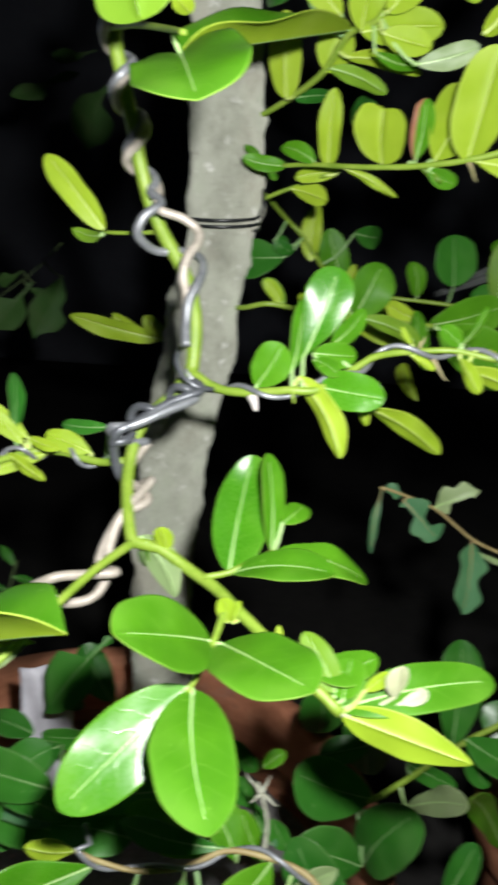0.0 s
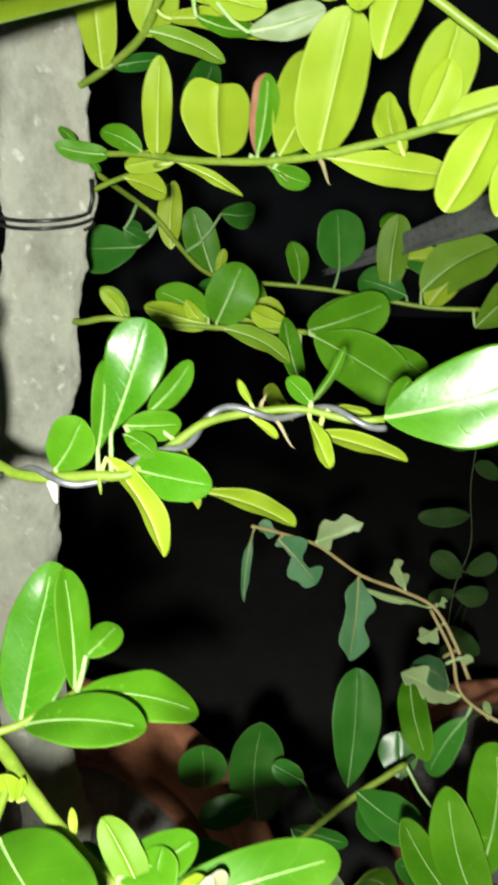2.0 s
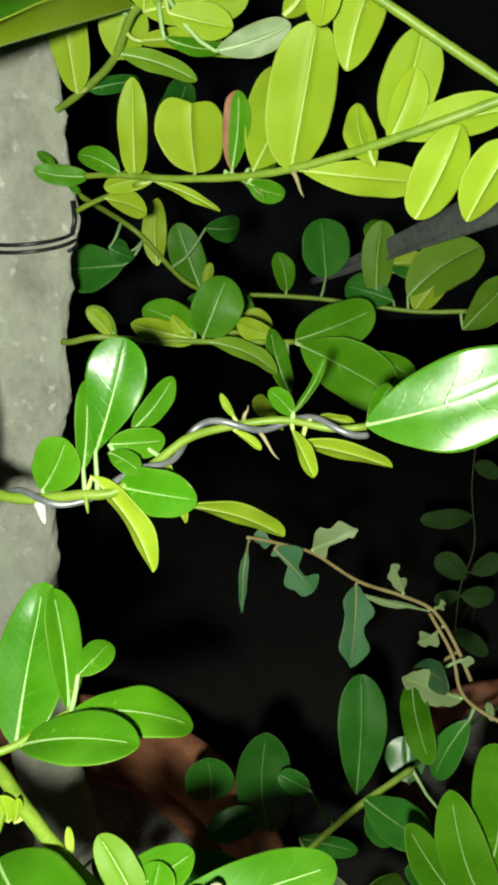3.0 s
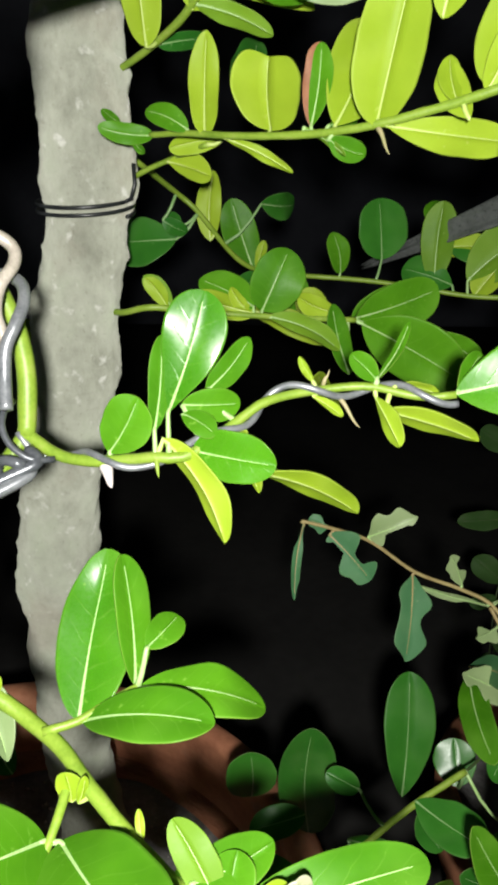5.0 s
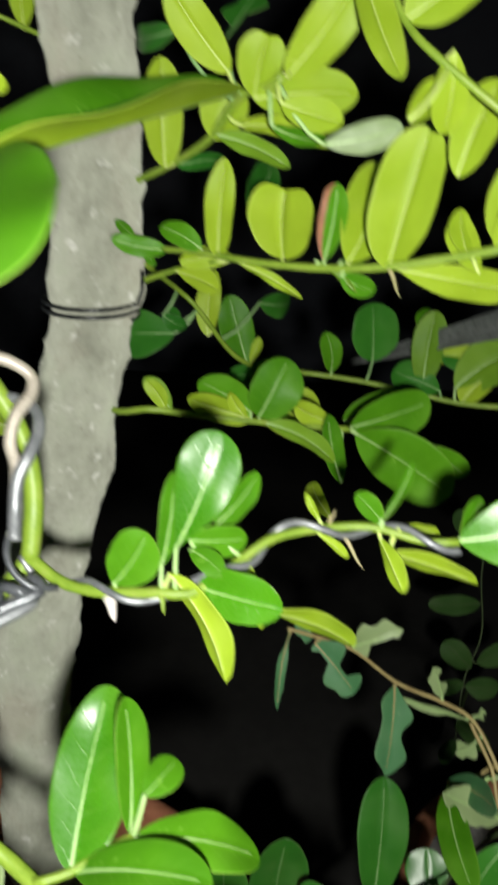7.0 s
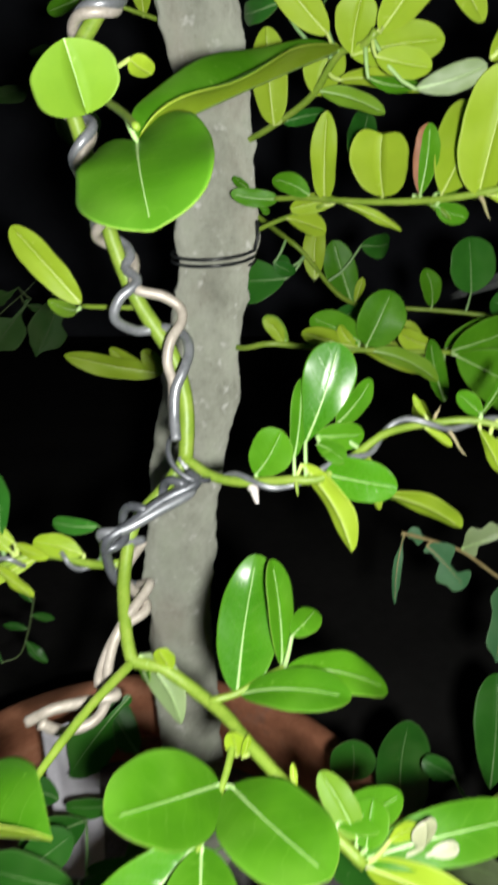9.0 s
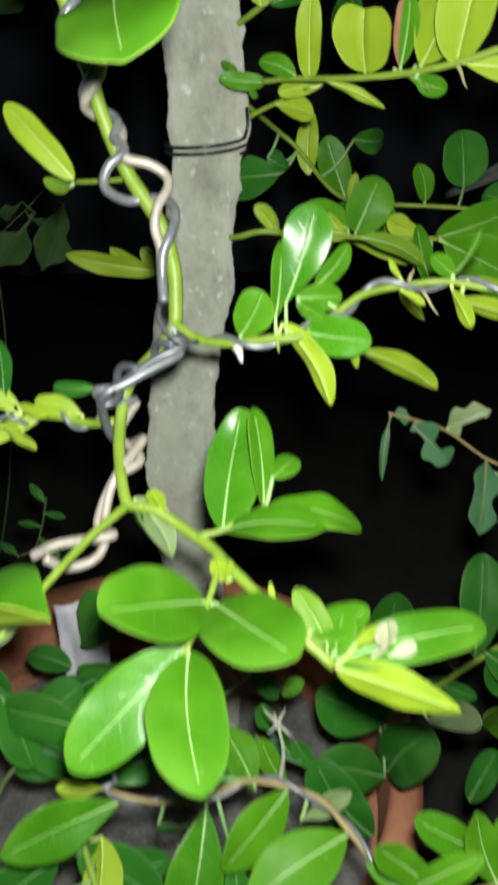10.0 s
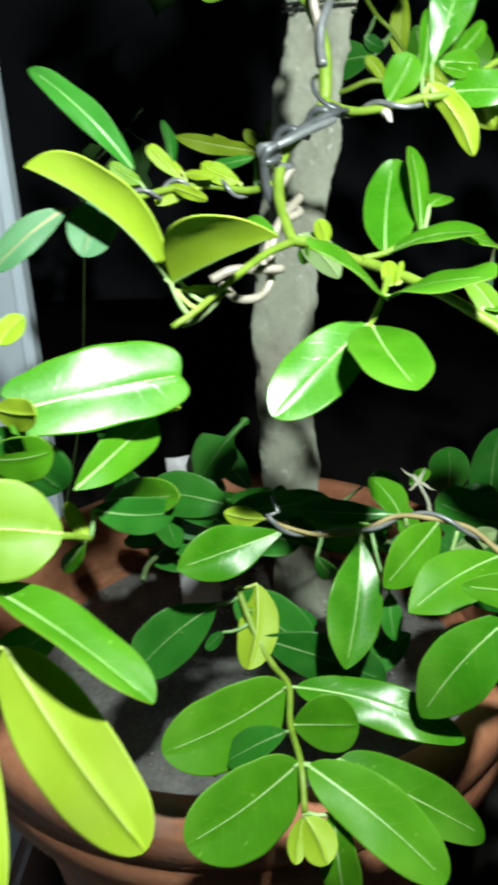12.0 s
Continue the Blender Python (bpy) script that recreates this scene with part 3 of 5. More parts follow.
leaf(b, "Y", (76.6, 252.6, 498.8), (80.9, 239.5, 490.2), 6.4, -125, 20)
leaf(b, "Y", (78.6, 250.2, 495.8), (106.2, 252.3, 486.3), 9.5, -124, 15)
leaf(b, "Y", (60.2, 256.4, 501.7), (56.9, 261.3, 506.9), 2.5, -169, 10)
leaf(b, "Y", (60.2, 254.7, 498.3), (67.3, 248.2, 495.1), 3.0, -144, 20)
leaf(b, "S", (95.9, 246.9, 501.8), (140.8, 234.3, 524.7), 26.5, -12, 10, "qf")
leaf(b, "G", (96.5, 247.1, 502.4), (105.7, 258.2, 509.2), 6.1, 1, 10)
leaf(b, "Y", (81.4, 252.3, 501.9), (96.0, 259.9, 497.1), 3.9, -130, 10)
# mid branch
b = branch(shrub, ((-7.0, 372.4, 492.5), (1.6, 361.1, 494.4), (12.7, 355.6, 497.8), (28.9, 358.2, 495.7), (52.5, 360.0, 493.8), (72.2, 362.4, 492.4), (94.8, 364.5, 491.3)), 1.3, 1.2, STEM)
leaf(b, "G", (20.9, 357.3, 497.1), (10.0, 359.5, 509.0), 8.2, -173, 10)
leaf(b, "Y", (52.9, 360.2, 494.5), (26.8, 359.5, 501.8), 11.3, -163, 10)
leaf(b, "G", (52.7, 361.1, 497.1), (31.5, 372.9, 505.3), 15.0, 4, 8)
leaf(b, "G", (56.0, 361.1, 495.5), (66.2, 364.8, 519.1), 22.2, 6, 10)
leaf(b, "Y", (87.4, 364.4, 493.9), (70.3, 362.5, 500.8), 9.5, -176, 15)
leaf(b, "G", (58.6, 360.5, 493.4), (84.6, 341.7, 485.4), 9.5, -145, 20)
leaf(b, "G", (91.9, 355.3, 471.1), (83.4, 357.7, 499.2), 10.3, 13, 15)
leaf(b, "G", (97.3, 363.6, 490.0), (136.2, 347.2, 471.0), 28.6, 34, 10)
leaf(b, "G", (95.2, 364.7, 492.0), (131.7, 376.4, 501.8), 21.0, 8, 10)
leaf(b, "Y", (88.9, 351.8, 456.5), (76.0, 339.1, 477.0), 7.5, 180, 10)
leaf(b, "G", (128.6, 359.1, 487.7), (145.8, 357.1, 475.8), 11.7, 35, 10)
leaf(b, "Y", (51.9, 360.1, 494.0), (43.4, 362.2, 504.3), 6.3, -167, 12)
leaf(b, "Y", (18.6, 356.8, 497.7), (10.4, 358.0, 508.5), 7.2, -167, 10)
# back branch
b = branch(shrub, ((0.5, 411.5, 550.1), (6.1, 395.8, 548.2), (21.7, 421.1, 534.1), (31.5, 424.1, 525.5), (49.8, 432.5, 503.9), (66.7, 440.4, 495.4), (92.4, 444.7, 493.1), (116.5, 438.0, 492.7), (137.1, 430.1, 491.3), (165.0, 421.1, 489.1), (189.5, 414.0, 490.3)), 1.2, 1.2, STEM)
leaf(b, "Y", (37.0, 426.8, 512.6), (38.3, 429.5, 543.2), 12.1, -170, 12)
leaf(b, "G", (58.1, 436.4, 498.2), (47.3, 442.9, 530.0), 18.2, 3, 10)
leaf(b, "D", (21.3, 421.5, 513.8), (-7.3, 431.2, 510.3), 23.9, 6, 8)
leaf(b, "D", (15.4, 418.5, 522.5), (26.4, 421.7, 517.0), 7.7, 22, 8)
leaf(b, "G", (102.7, 442.7, 495.0), (98.0, 446.5, 514.7), 11.7, 10, 10)
leaf(b, "D", (155.0, 425.9, 493.4), (131.9, 435.1, 499.4), 18.0, 2, 8)
leaf(b, "Y", (143.8, 436.8, 508.6), (172.0, 420.7, 512.7), 12.6, -148, 10)
leaf(b, "Y", (165.0, 421.3, 489.6), (180.9, 419.5, 513.0), 16.8, -172, 10)
leaf(b, "D", (151.6, 437.6, 515.2), (171.8, 421.3, 507.5), 14.5, 3, 10)
leaf(b, "G", (150.5, 445.1, 530.5), (141.0, 436.5, 524.2), 7.8, 22, 10)
leaf(b, "Y", (59.6, 437.4, 498.0), (63.3, 437.7, 511.6), 5.2, -162, 10)
leaf(b, "D", (69.5, 440.6, 494.9), (50.9, 449.9, 487.4), 12.5, 2, 10)
leaf(b, "D", (23.9, 421.5, 519.9), (16.3, 427.8, 522.7), 7.0, -3, 8)
leaf(b, "G", (161.1, 422.7, 496.4), (189.5, 407.6, 523.3), 28.6, -164, 10)
leaf(b, "G", (187.2, 410.6, 482.1), (200.9, 394.7, 509.7), 20.1, 142, 10)
leaf(b, "G", (146.8, 428.7, 492.7), (147.3, 431.1, 532.1), 17.6, 173, 12)
leaf(b, "Y", (109.5, 262.6, 554.7), (118.6, 261.1, 577.9), 15.3, -165, 10)
leaf(b, "Y", (122.3, 259.0, 554.5), (130.8, 256.0, 574.3), 15.2, -160, 10)
leaf(b, "D", (122.8, 441.4, 502.7), (119.6, 444.8, 531.4), 28.0, 8, 8)
leaf(b, "D", (61.0, 434.0, 528.8), (79.7, 458.8, 526.3), 13.3, 28, 8)
leaf(b, "G", (101.4, 401.7, 482.3), (134.7, 407.8, 492.8), 17.1, 17, 8)
leaf(b, "Y", (91.4, 407.8, 481.8), (77.3, 409.5, 492.6), 14.3, 179, 8)
leaf(b, "Y", (51.6, 402.3, 486.3), (88.9, 389.4, 474.7), 12.3, -152, 10)
leaf(b, "G", (83.7, 415.3, 484.7), (60.2, 428.5, 499.5), 24.0, 4, 8)
# upper branch
b = branch(shrub, ((14.0, 348.4, 559.2), (26.3, 338.9, 560.3), (43.8, 324.2, 560.2), (64.5, 310.8, 561.6), (81.2, 300.9, 564.7), (96.6, 292.8, 569.4), (107.5, 285.9, 573.4), (120.2, 279.4, 578.5), (137.9, 272.3, 585.6)), 1.0, 1.5, STEM)
UPPER_BRANCH = b
leaf(b, "Y", (32.6, 333.4, 559.9), (33.2, 343.0, 590.9), 10.4, -165, 14)
leaf(b, "Y", (53.0, 323.4, 562.1), (52.3, 329.5, 585.2), 25.9, -155, 3, "n", wide=0.58, blunt=0.36, bend=0.0, lop=0.03)
leaf(b, "G", (64.2, 311.7, 563.5), (66.9, 317.6, 586.7), 9.5, -16, 30, "r")
leaf(b, "Y", (70.8, 307.8, 564.1), (83.8, 328.8, 593.6), 20.6, -167, 10)
leaf(b, "G", (69.0, 308.8, 564.0), (80.0, 320.3, 567.1), 5.6, 31, 10)
leaf(b, "Y", (81.4, 300.6, 564.3), (88.2, 302.5, 604.4), 23.1, -166, 6, wide=0.52, blunt=0.45, bend=0.02)
leaf(b, "Y", (83.9, 299.0, 564.6), (123.9, 300.4, 561.0), 12.2, -148, 8)
leaf(b, "Y", (104.0, 286.7, 566.8), (99.7, 300.2, 581.0), 9.3, 161, 10)
leaf(b, "Y", (107.5, 286.1, 573.7), (112.7, 282.8, 591.9), 11.5, 148, 10)
leaf(b, "G", (62.2, 313.0, 563.4), (74.0, 304.2, 556.1), 3.1, -117, 15)
leaf(b, "G", (68.9, 307.2, 560.3), (80.8, 308.6, 556.1), 7.4, 32, 10)
leaf(b, "Y", (39.1, 327.8, 559.5), (61.3, 325.9, 549.7), 4.4, -132, 15)
leaf(b, "G", (27.2, 338.2, 561.4), (13.0, 345.1, 566.7), 8.5, -4, 8)
leaf(b, "G", (15.3, 347.4, 559.1), (-3.4, 347.9, 561.3), 7.4, -4, 10)
leaf(b, "G", (3.7, 350.9, 562.7), (-2.8, 357.8, 567.0), 4.0, 0, 10)
leaf(b, "G", (8.3, 348.0, 557.2), (11.9, 350.2, 553.1), 3.2, 31, 10)
leaf(b, "Y", (108.2, 286.0, 575.1), (115.8, 289.8, 602.6), 17.7, 152, 10)
leaf(b, "Y", (108.1, 285.7, 574.6), (136.3, 272.9, 582.0), 12.7, -150, 10)
leaf(b, "Y", (101.3, 290.0, 570.4), (100.7, 300.8, 582.9), 7.2, 171, 10)
# upper twig
b = branch(shrub, ((-2.4, 398.2, 539.5), (4.4, 374.8, 542.7), (13.3, 367.3, 547.5), (22.7, 362.9, 551.6), (33.6, 347.7, 556.7)), 1.1, .9, STEM)
leaf(b, "Y", (39.6, 348.1, 558.7), (20.6, 352.5, 555.0), 8.1, -179, 8)
leaf(b, "Y", (20.0, 363.9, 550.0), (35.6, 354.1, 546.0), 10.8, -141, 8)
# top branch
b = branch(shrub, ((-2.9, 390.0, 576.0), (0.0, 373.4, 578.5), (13.6, 359.5, 586.2), (27.0, 342.0, 595.8), (35.3, 327.3, 608.7), (42.9, 316.5, 610.9), (46.0, 313.0, 614.5)), 1.2, 1.4, STEM)
leaf(b, "Y", (31.6, 330.0, 615.0), (11.7, 331.4, 636.8), 12.9, 168, 8)
leaf(b, "Y", (38.6, 317.1, 607.9), (41.7, 318.8, 626.3), 14.2, -169, 6, "n")
leaf(b, "Y", (47.3, 313.8, 614.0), (66.3, 311.7, 645.3), 15.1, -165, 6, wide=0.5)
leaf(b, "Y", (38.6, 316.9, 607.6), (70.1, 321.2, 612.6), 13.9, -150, 8)
leaf(b, "Y", (46.0, 311.5, 606.8), (64.7, 312.3, 603.5), 10.5, -142, 8)
leaf(b, "Y", (36.2, 330.9, 601.0), (67.0, 336.6, 597.6), 8.2, -127, 12)
leaf(b, "Y", (13.6, 351.0, 586.3), (10.4, 352.4, 619.9), 14.8, 161, 8)
leaf(b, "Y", (28.6, 339.8, 596.2), (35.4, 338.5, 613.2), 16.1, -151, 6)
leaf(b, "G", (30.2, 339.1, 597.8), (54.8, 342.0, 590.3), 8.4, -128, 12)
leaf(b, "D", (17.4, 356.0, 587.4), (35.0, 369.8, 590.7), 6.4, 40, 8)
leaf(b, "M", (35.6, 326.6, 609.9), (-21.3, 230.6, 583.1), 19.5, 38, 58, bend=-0.01, wide=0.62, bow=0.0)
leaf(b, "G", (44.3, 314.7, 600.6), (63.7, 326.6, 598.9), 5.4, 46, 10)
leaf(b, "P", (59.3, 309.7, 597.0), (81.0, 305.0, 603.7), 9.1, 20, 4, "f")
leaf(b, "Y", (61.1, 311.5, 652.1), (73.5, 287.1, 613.9), 10.2, -143, 14)
leaf(b, "D", (29.3, 333.3, 624.0), (40.8, 360.3, 644.3), 13.7, -14, 10, "c")
leaf(b, "D", (14.9, 335.6, 625.5), (2.2, 358.2, 624.6), 8.4, -31, 10)
leaf(b, "D", (9.5, 342.5, 643.4), (-7.0, 363.3, 648.2), 6.8, -57, 10)
leaf(b, "D", (18.2, 342.4, 646.2), (40.7, 357.0, 647.1), 6.3, 58, 10)
leaf(b, "D", (41.3, 333.5, 576.5), (52.2, 369.1, 590.9), 12.1, 4, 10, "p")
# top right twig
b = branch(shrub, ((137.9, 272.3, 585.6), (112.0, 279.0, 601.0), (84.0, 288.5, 619.0), (75.1, 297.4, 628.7), (70.0, 303.0, 640.0)), 1.4, 1.0, STEM)
leaf(b, "Y", (75.2, 297.4, 629.0), (90.4, 286.1, 644.7), 17.2, -150, 8)
leaf(b, "Y", (95.8, 295.9, 591.5), (103.0, 295.7, 617.3), 15.3, -165, 8, "p")
leaf(b, "Y", (86.7, 288.2, 621.7), (85.0, 281.3, 601.3), 9.7, -174, 8)
leaf(b, "Y", (75.6, 283.3, 603.7), (92.6, 296.3, 616.5), 8.8, -156, 8)
# joint branch
b = branch(shrub, ((-29.0, 213.2, 441.0), (-37.0, 198.2, 440.0), (-44.1, 183.8, 437.6), (-50.5, 169.2, 434.7), (-58.3, 158.1, 430.0), (-65.2, 151.9, 426.4)), 1.5, .9, STEM)
leaf(b, "M", (-65.5, 156.8, 438.0), (-101.7, 153.6, 470.9), 18.0, 115, 55)
leaf(b, "M", (-64.8, 156.8, 438.0), (-34.4, 144.8, 452.1), 27.2, -92, 56, "pq", wide=0.45, blunt=0.8)
leaf(b, "Y", (-64.2, 158.1, 435.8), (-48.5, 168.5, 432.7), 3.5, -156, 10, "q")
leaf(b, "G", (-65.7, 163.7, 440.3), (-70.8, 179.7, 448.1), 4.5, 22, 10)
leaf(b, "P", (-50.5, 167.8, 433.3), (-64.3, 165.0, 423.1), 5.2, -169, 12)
leaf(b, "D", (-78.1, 183.0, 467.9), (-107.1, 187.1, 496.7), 8.8, 16, 22, "a")
leaf(b, "B", (-85.8, 173.3, 458.8), (-91.1, 160.9, 445.6), 14.4, -18, 8)
leaf(b, "B", (-94.8, 164.2, 459.0), (-114.2, 150.4, 444.1), 9.5, -10, 8)
# left branch
b = branch(shrub, ((-36.3, 238.6, 458.4), (-45.6, 241.6, 456.3), (-58.6, 243.9, 458.2), (-69.0, 240.3, 458.8), (-78.5, 230.7, 457.8), (-85.9, 224.2, 456.2), (-95.0, 217.3, 453.6)), 1.5, 1.1, STEM)
LEFT_BRANCH = b
leaf(b, "Y", (-70.6, 240.5, 461.3), (-82.9, 240.5, 473.2), 6.6, -167, 12)
leaf(b, "Y", (-50.7, 244.0, 460.4), (-62.9, 239.3, 466.3), 7.3, 175, 10)
leaf(b, "Y", (-63.2, 242.1, 458.1), (-80.4, 232.7, 453.3), 5.9, -178, 12)
leaf(b, "Y", (-69.9, 242.5, 463.1), (-82.0, 243.9, 473.9), 5.3, -159, 10)
leaf(b, "Y", (-74.6, 235.7, 459.4), (-60.1, 226.1, 454.8), 4.7, -158, 10)
leaf(b, "Y", (-48.4, 243.2, 458.9), (-61.5, 240.2, 465.3), 8.0, -175, 10)
leaf(b, "G", (-84.5, 229.4, 461.2), (-94.8, 228.9, 468.3), 6.9, -169, 10)
leaf(b, "D", (-42.9, 245.5, 467.8), (-60.8, 254.5, 464.9), 5.7, 20, 10)
leaf(b, "D", (-74.5, 241.5, 465.0), (-78.2, 256.1, 482.2), 7.8, 60, 10)
leaf(b, "Y", (-69.4, 242.4, 463.2), (-57.4, 235.7, 462.1), 4.1, 173, 10)
# leaf twig
b = branch(shrub, ((-28.8, 271.9, 532.7), (-39.8, 280.0, 530.9), (-52.4, 286.3, 529.9)), .9, .7, STEM)
leaf(b, "Y", (-52.4, 286.5, 530.7), (-74.4, 291.3, 555.5), 10.6, -162, 22, "p")
leaf(b, "G", (-53.6, 285.8, 528.6), (-65.6, 295.0, 529.9), 5.7, -175, 10)
# hidden twig
b = branch(shrub, ((-23.8, 397.3, 473.4), (-42.2, 416.2, 465.4), (-59.6, 427.1, 465.3), (-72.8, 428.2, 467.5)), .9, .7, STEM)
leaf(b, "Y", (-43.8, 416.8, 464.5), (-94.5, 415.4, 475.2), 12.8, -161, 12)
leaf(b, "Y", (-52.5, 422.1, 465.1), (-72.9, 428.2, 475.3), 9.2, -159, 10)
leaf(b, "Y", (-38.7, 412.5, 466.3), (-53.6, 416.7, 477.2), 9.5, -163, 10)
leaf(b, "Y", (-38.9, 413.6, 469.3), (-39.3, 413.5, 481.3), 6.1, -155, 10)
leaf(b, "G", (-43.8, 416.6, 463.9), (-79.9, 422.6, 466.4), 7.1, -162, 10)
# c twig
b = branch(shrub, ((-6.2, 202.1, 436.1), (1.8, 204.1, 437.3), (8.2, 206.1, 440.5), (15.2, 207.9, 443.5)), 1.1, .8, STEM)
leaf(b, "S", (1.8, 204.1, 437.4), (7.3, 234.1, 463.5), 22.0, -8, 16, "t", wide=0.52, blunt=0.55, bend=0.02, lop=-0.28)
leaf(b, "G", (14.5, 209.4, 442.6), (11.5, 222.0, 470.5), 10.5, 38, 14, wide=0.6)
leaf(b, "G", (17.3, 211.4, 451.6), (24.6, 220.6, 453.9), 8.3, -32, 8)
leaf(b, "G", (2.7, 204.0, 437.1), (32.7, 194.9, 444.0), 14.5, -58, 16, wide=0.6, bow=0.1, bend=0)
leaf(b, "G", (15.5, 207.8, 443.4), (45.6, 209.9, 433.8), 14.0, -58, 10, bow=0.1, bend=0)
# node twig
b = branch(shrub, ((1.2, 195.7, 433.2), (0.3, 186.6, 431.1), (-1.5, 180.3, 428.2), (-4.1, 173.8, 424.6), (-6.7, 168.7, 421.7), (-7.6, 165.0, 420.1)), 1.1, .8, STEM)
leaf(b, "G", (-2.2, 180.4, 428.3), (-25.3, 153.4, 447.2), 24.4, 62, 8, "o")
leaf(b, "G", (0.7, 180.5, 427.6), (23.1, 146.3, 439.2), 24.1, -67, 8, "o")
leaf(b, "S", (-7.6, 168.1, 421.7), (-36.8, 145.1, 400.8), 20.4, 12, 8, "fo")
leaf(b, "G", (-6.2, 167.9, 421.2), (0.7, 126.8, 414.6), 21.3, -15, 12, "o")
# low stem
b = branch(shrub, ((-52.8, 183.6, 317.0), (-45.3, 171.4, 302.6), (-39.1, 161.9, 297.3), (-33.7, 151.3, 297.2), (-33.5, 136.9, 294.0), (-30.5, 116.7, 297.2), (-29.7, 105.0, 290.0)), 1.3, 1.0, STEM)
leaf(b, "G", (-34.1, 151.2, 297.2), (-76.4, 131.4, 286.3), 28.3, 5, 10)
leaf(b, "G", (-32.8, 136.8, 293.6), (-10.9, 134.4, 295.6), 21.0, -3, 8)
leaf(b, "G", (-31.0, 116.7, 297.4), (-64.2, 95.7, 287.6), 27.6, 6, 10)
leaf(b, "G", (-28.2, 116.0, 297.2), (10.4, 92.4, 277.8), 20.5, -26, 14)
leaf(b, "G", (-18.4, 117.6, 297.9), (27.2, 114.4, 269.2), 18.5, -44, 10)
leaf(b, "D", (-34.7, 133.0, 294.3), (-55.7, 134.4, 279.5), 12.6, 42, 10)
leaf(b, "S", (-31.3, 151.3, 296.9), (24.9, 136.8, 286.7), 17.5, -39, 8, "f", bow=0.06, wide=0.5)
leaf(b, "D", (-44.7, 171.4, 302.6), (2.7, 170.1, 283.4), 21.1, 5, 10)
leaf(b, "D", (-60.5, 179.9, 311.9), (-90.7, 163.8, 292.9), 22.5, -11, 10)
leaf(b, "E", (-58.1, 173.1, 304.0), (-64.8, 172.0, 297.1), 5.5, 33, 12)
leaf(b, "Y", (-45.2, 183.9, 318.2), (-48.4, 161.4, 296.2), 15.5, -166, 26)
leaf(b, "Y", (-30.0, 104.6, 289.1), (-32.7, 94.7, 281.3), 6.3, -162, 18)
leaf(b, "Y", (-29.7, 104.6, 289.1), (-23.6, 93.6, 282.8), 11.6, 175, 18)
leaf(b, "G", (-20.9, 105.3, 289.7), (-17.3, 97.1, 259.4), 12.8, 15, 12)
leaf(b, "D", (-48.5, 178.1, 310.5), (-22.4, 189.0, 297.1), 13.3, -41, 10)
leaf(b, "D", (-53.3, 181.3, 314.1), (-24.4, 175.5, 292.9), 21.4, -9, 10)
# low branch
b = branch(shrub, ((-41.1, 181.0, 348.0), (-33.0, 180.8, 344.1), (-20.7, 181.1, 340.7), (-6.2, 183.1, 341.2), (6.4, 186.5, 345.0), (18.2, 185.8, 344.5), (32.3, 182.3, 342.2), (41.3, 175.1, 337.0), (53.3, 162.0, 330.2)), 0.8, 1.2, BROWN_STEM)
LOW_BRANCH = b
leaf(b, "S", (-6.3, 181.9, 338.1), (-14.1, 150.3, 305.3), 21.5, -7, 14, "q")
leaf(b, "S", (-34.2, 180.3, 343.2), (-71.5, 161.5, 339.3), 19.5, 9, 14, "q")
leaf(b, "Y", (-41.5, 180.9, 347.9), (-55.8, 177.7, 352.3), 8.9, 171, 10, "q")
leaf(b, "D", (7.7, 186.7, 345.6), (-29.8, 198.6, 342.2), 10.1, 19, 14, "q")
leaf(b, "G", (21.7, 184.6, 343.2), (0.0, 164.5, 329.2), 18.6, -5, 12, "q")
leaf(b, "G", (41.6, 173.6, 335.6), (7.2, 154.6, 325.6), 22.9, 40, 12, "q")
leaf(b, "D", (3.7, 174.8, 319.8), (5.4, 168.0, 303.6), 8.8, -11, 12, "q")
leaf(b, "D", (-22.9, 178.1, 333.7), (-13.4, 192.7, 315.7), 7.9, 11, 10, "q")
leaf(b, "P", (26.2, 179.6, 334.5), (44.4, 188.3, 337.5), 9.1, 3, 16, "q")
leaf(b, "G", (10.6, 186.3, 340.7), (-1.1, 201.6, 353.8), 14.8, 36, 10, "q")
# side branch
b = branch(shrub, ((38.8, 142.6, 336.3), (40.7, 143.2, 336.5), (50.9, 146.5, 339.3), (63.7, 150.0, 338.5), (76.0, 152.6, 337.7), (93.4, 158.1, 334.4)), 1.2, 1.4, BROWN_STEM)
leaf(b, "S", (40.7, 142.8, 335.9), (9.0, 134.4, 299.2), 24.1, 20, 14, "q")
leaf(b, "G", (50.3, 146.7, 339.8), (20.8, 143.1, 343.8), 12.4, 4, 12, "q")
leaf(b, "D", (32.3, 149.4, 323.9), (15.0, 163.8, 293.4), 14.3, 57, 10, "q")
leaf(b, "G", (60.9, 148.2, 337.0), (46.4, 133.1, 328.2), 12.6, 17, 12, "q")
leaf(b, "S", (73.3, 150.6, 335.4), (58.3, 132.7, 320.9), 16.5, 27, 12, "q")
leaf(b, "G", (66.9, 151.2, 339.1), (45.9, 159.8, 341.3), 8.6, 28, 10, "q")
leaf(b, "G", (79.8, 153.6, 337.2), (73.3, 129.9, 311.8), 16.4, 42, 12, "q")
leaf(b, "G", (88.8, 156.8, 335.6), (89.1, 133.8, 312.3), 17.6, -1, 12, "q")
leaf(b, "G", (93.3, 158.6, 335.2), (89.7, 171.5, 347.2), 9.5, 4, 12, "q")
leaf(b, "G", (70.1, 135.9, 309.5), (67.1, 126.1, 289.9), 13.3, -126, 26, "q")
leaf(b, "D", (70.6, 115.5, 283.3), (66.9, 118.1, 288.2), 6.0, 20, 10, "q")
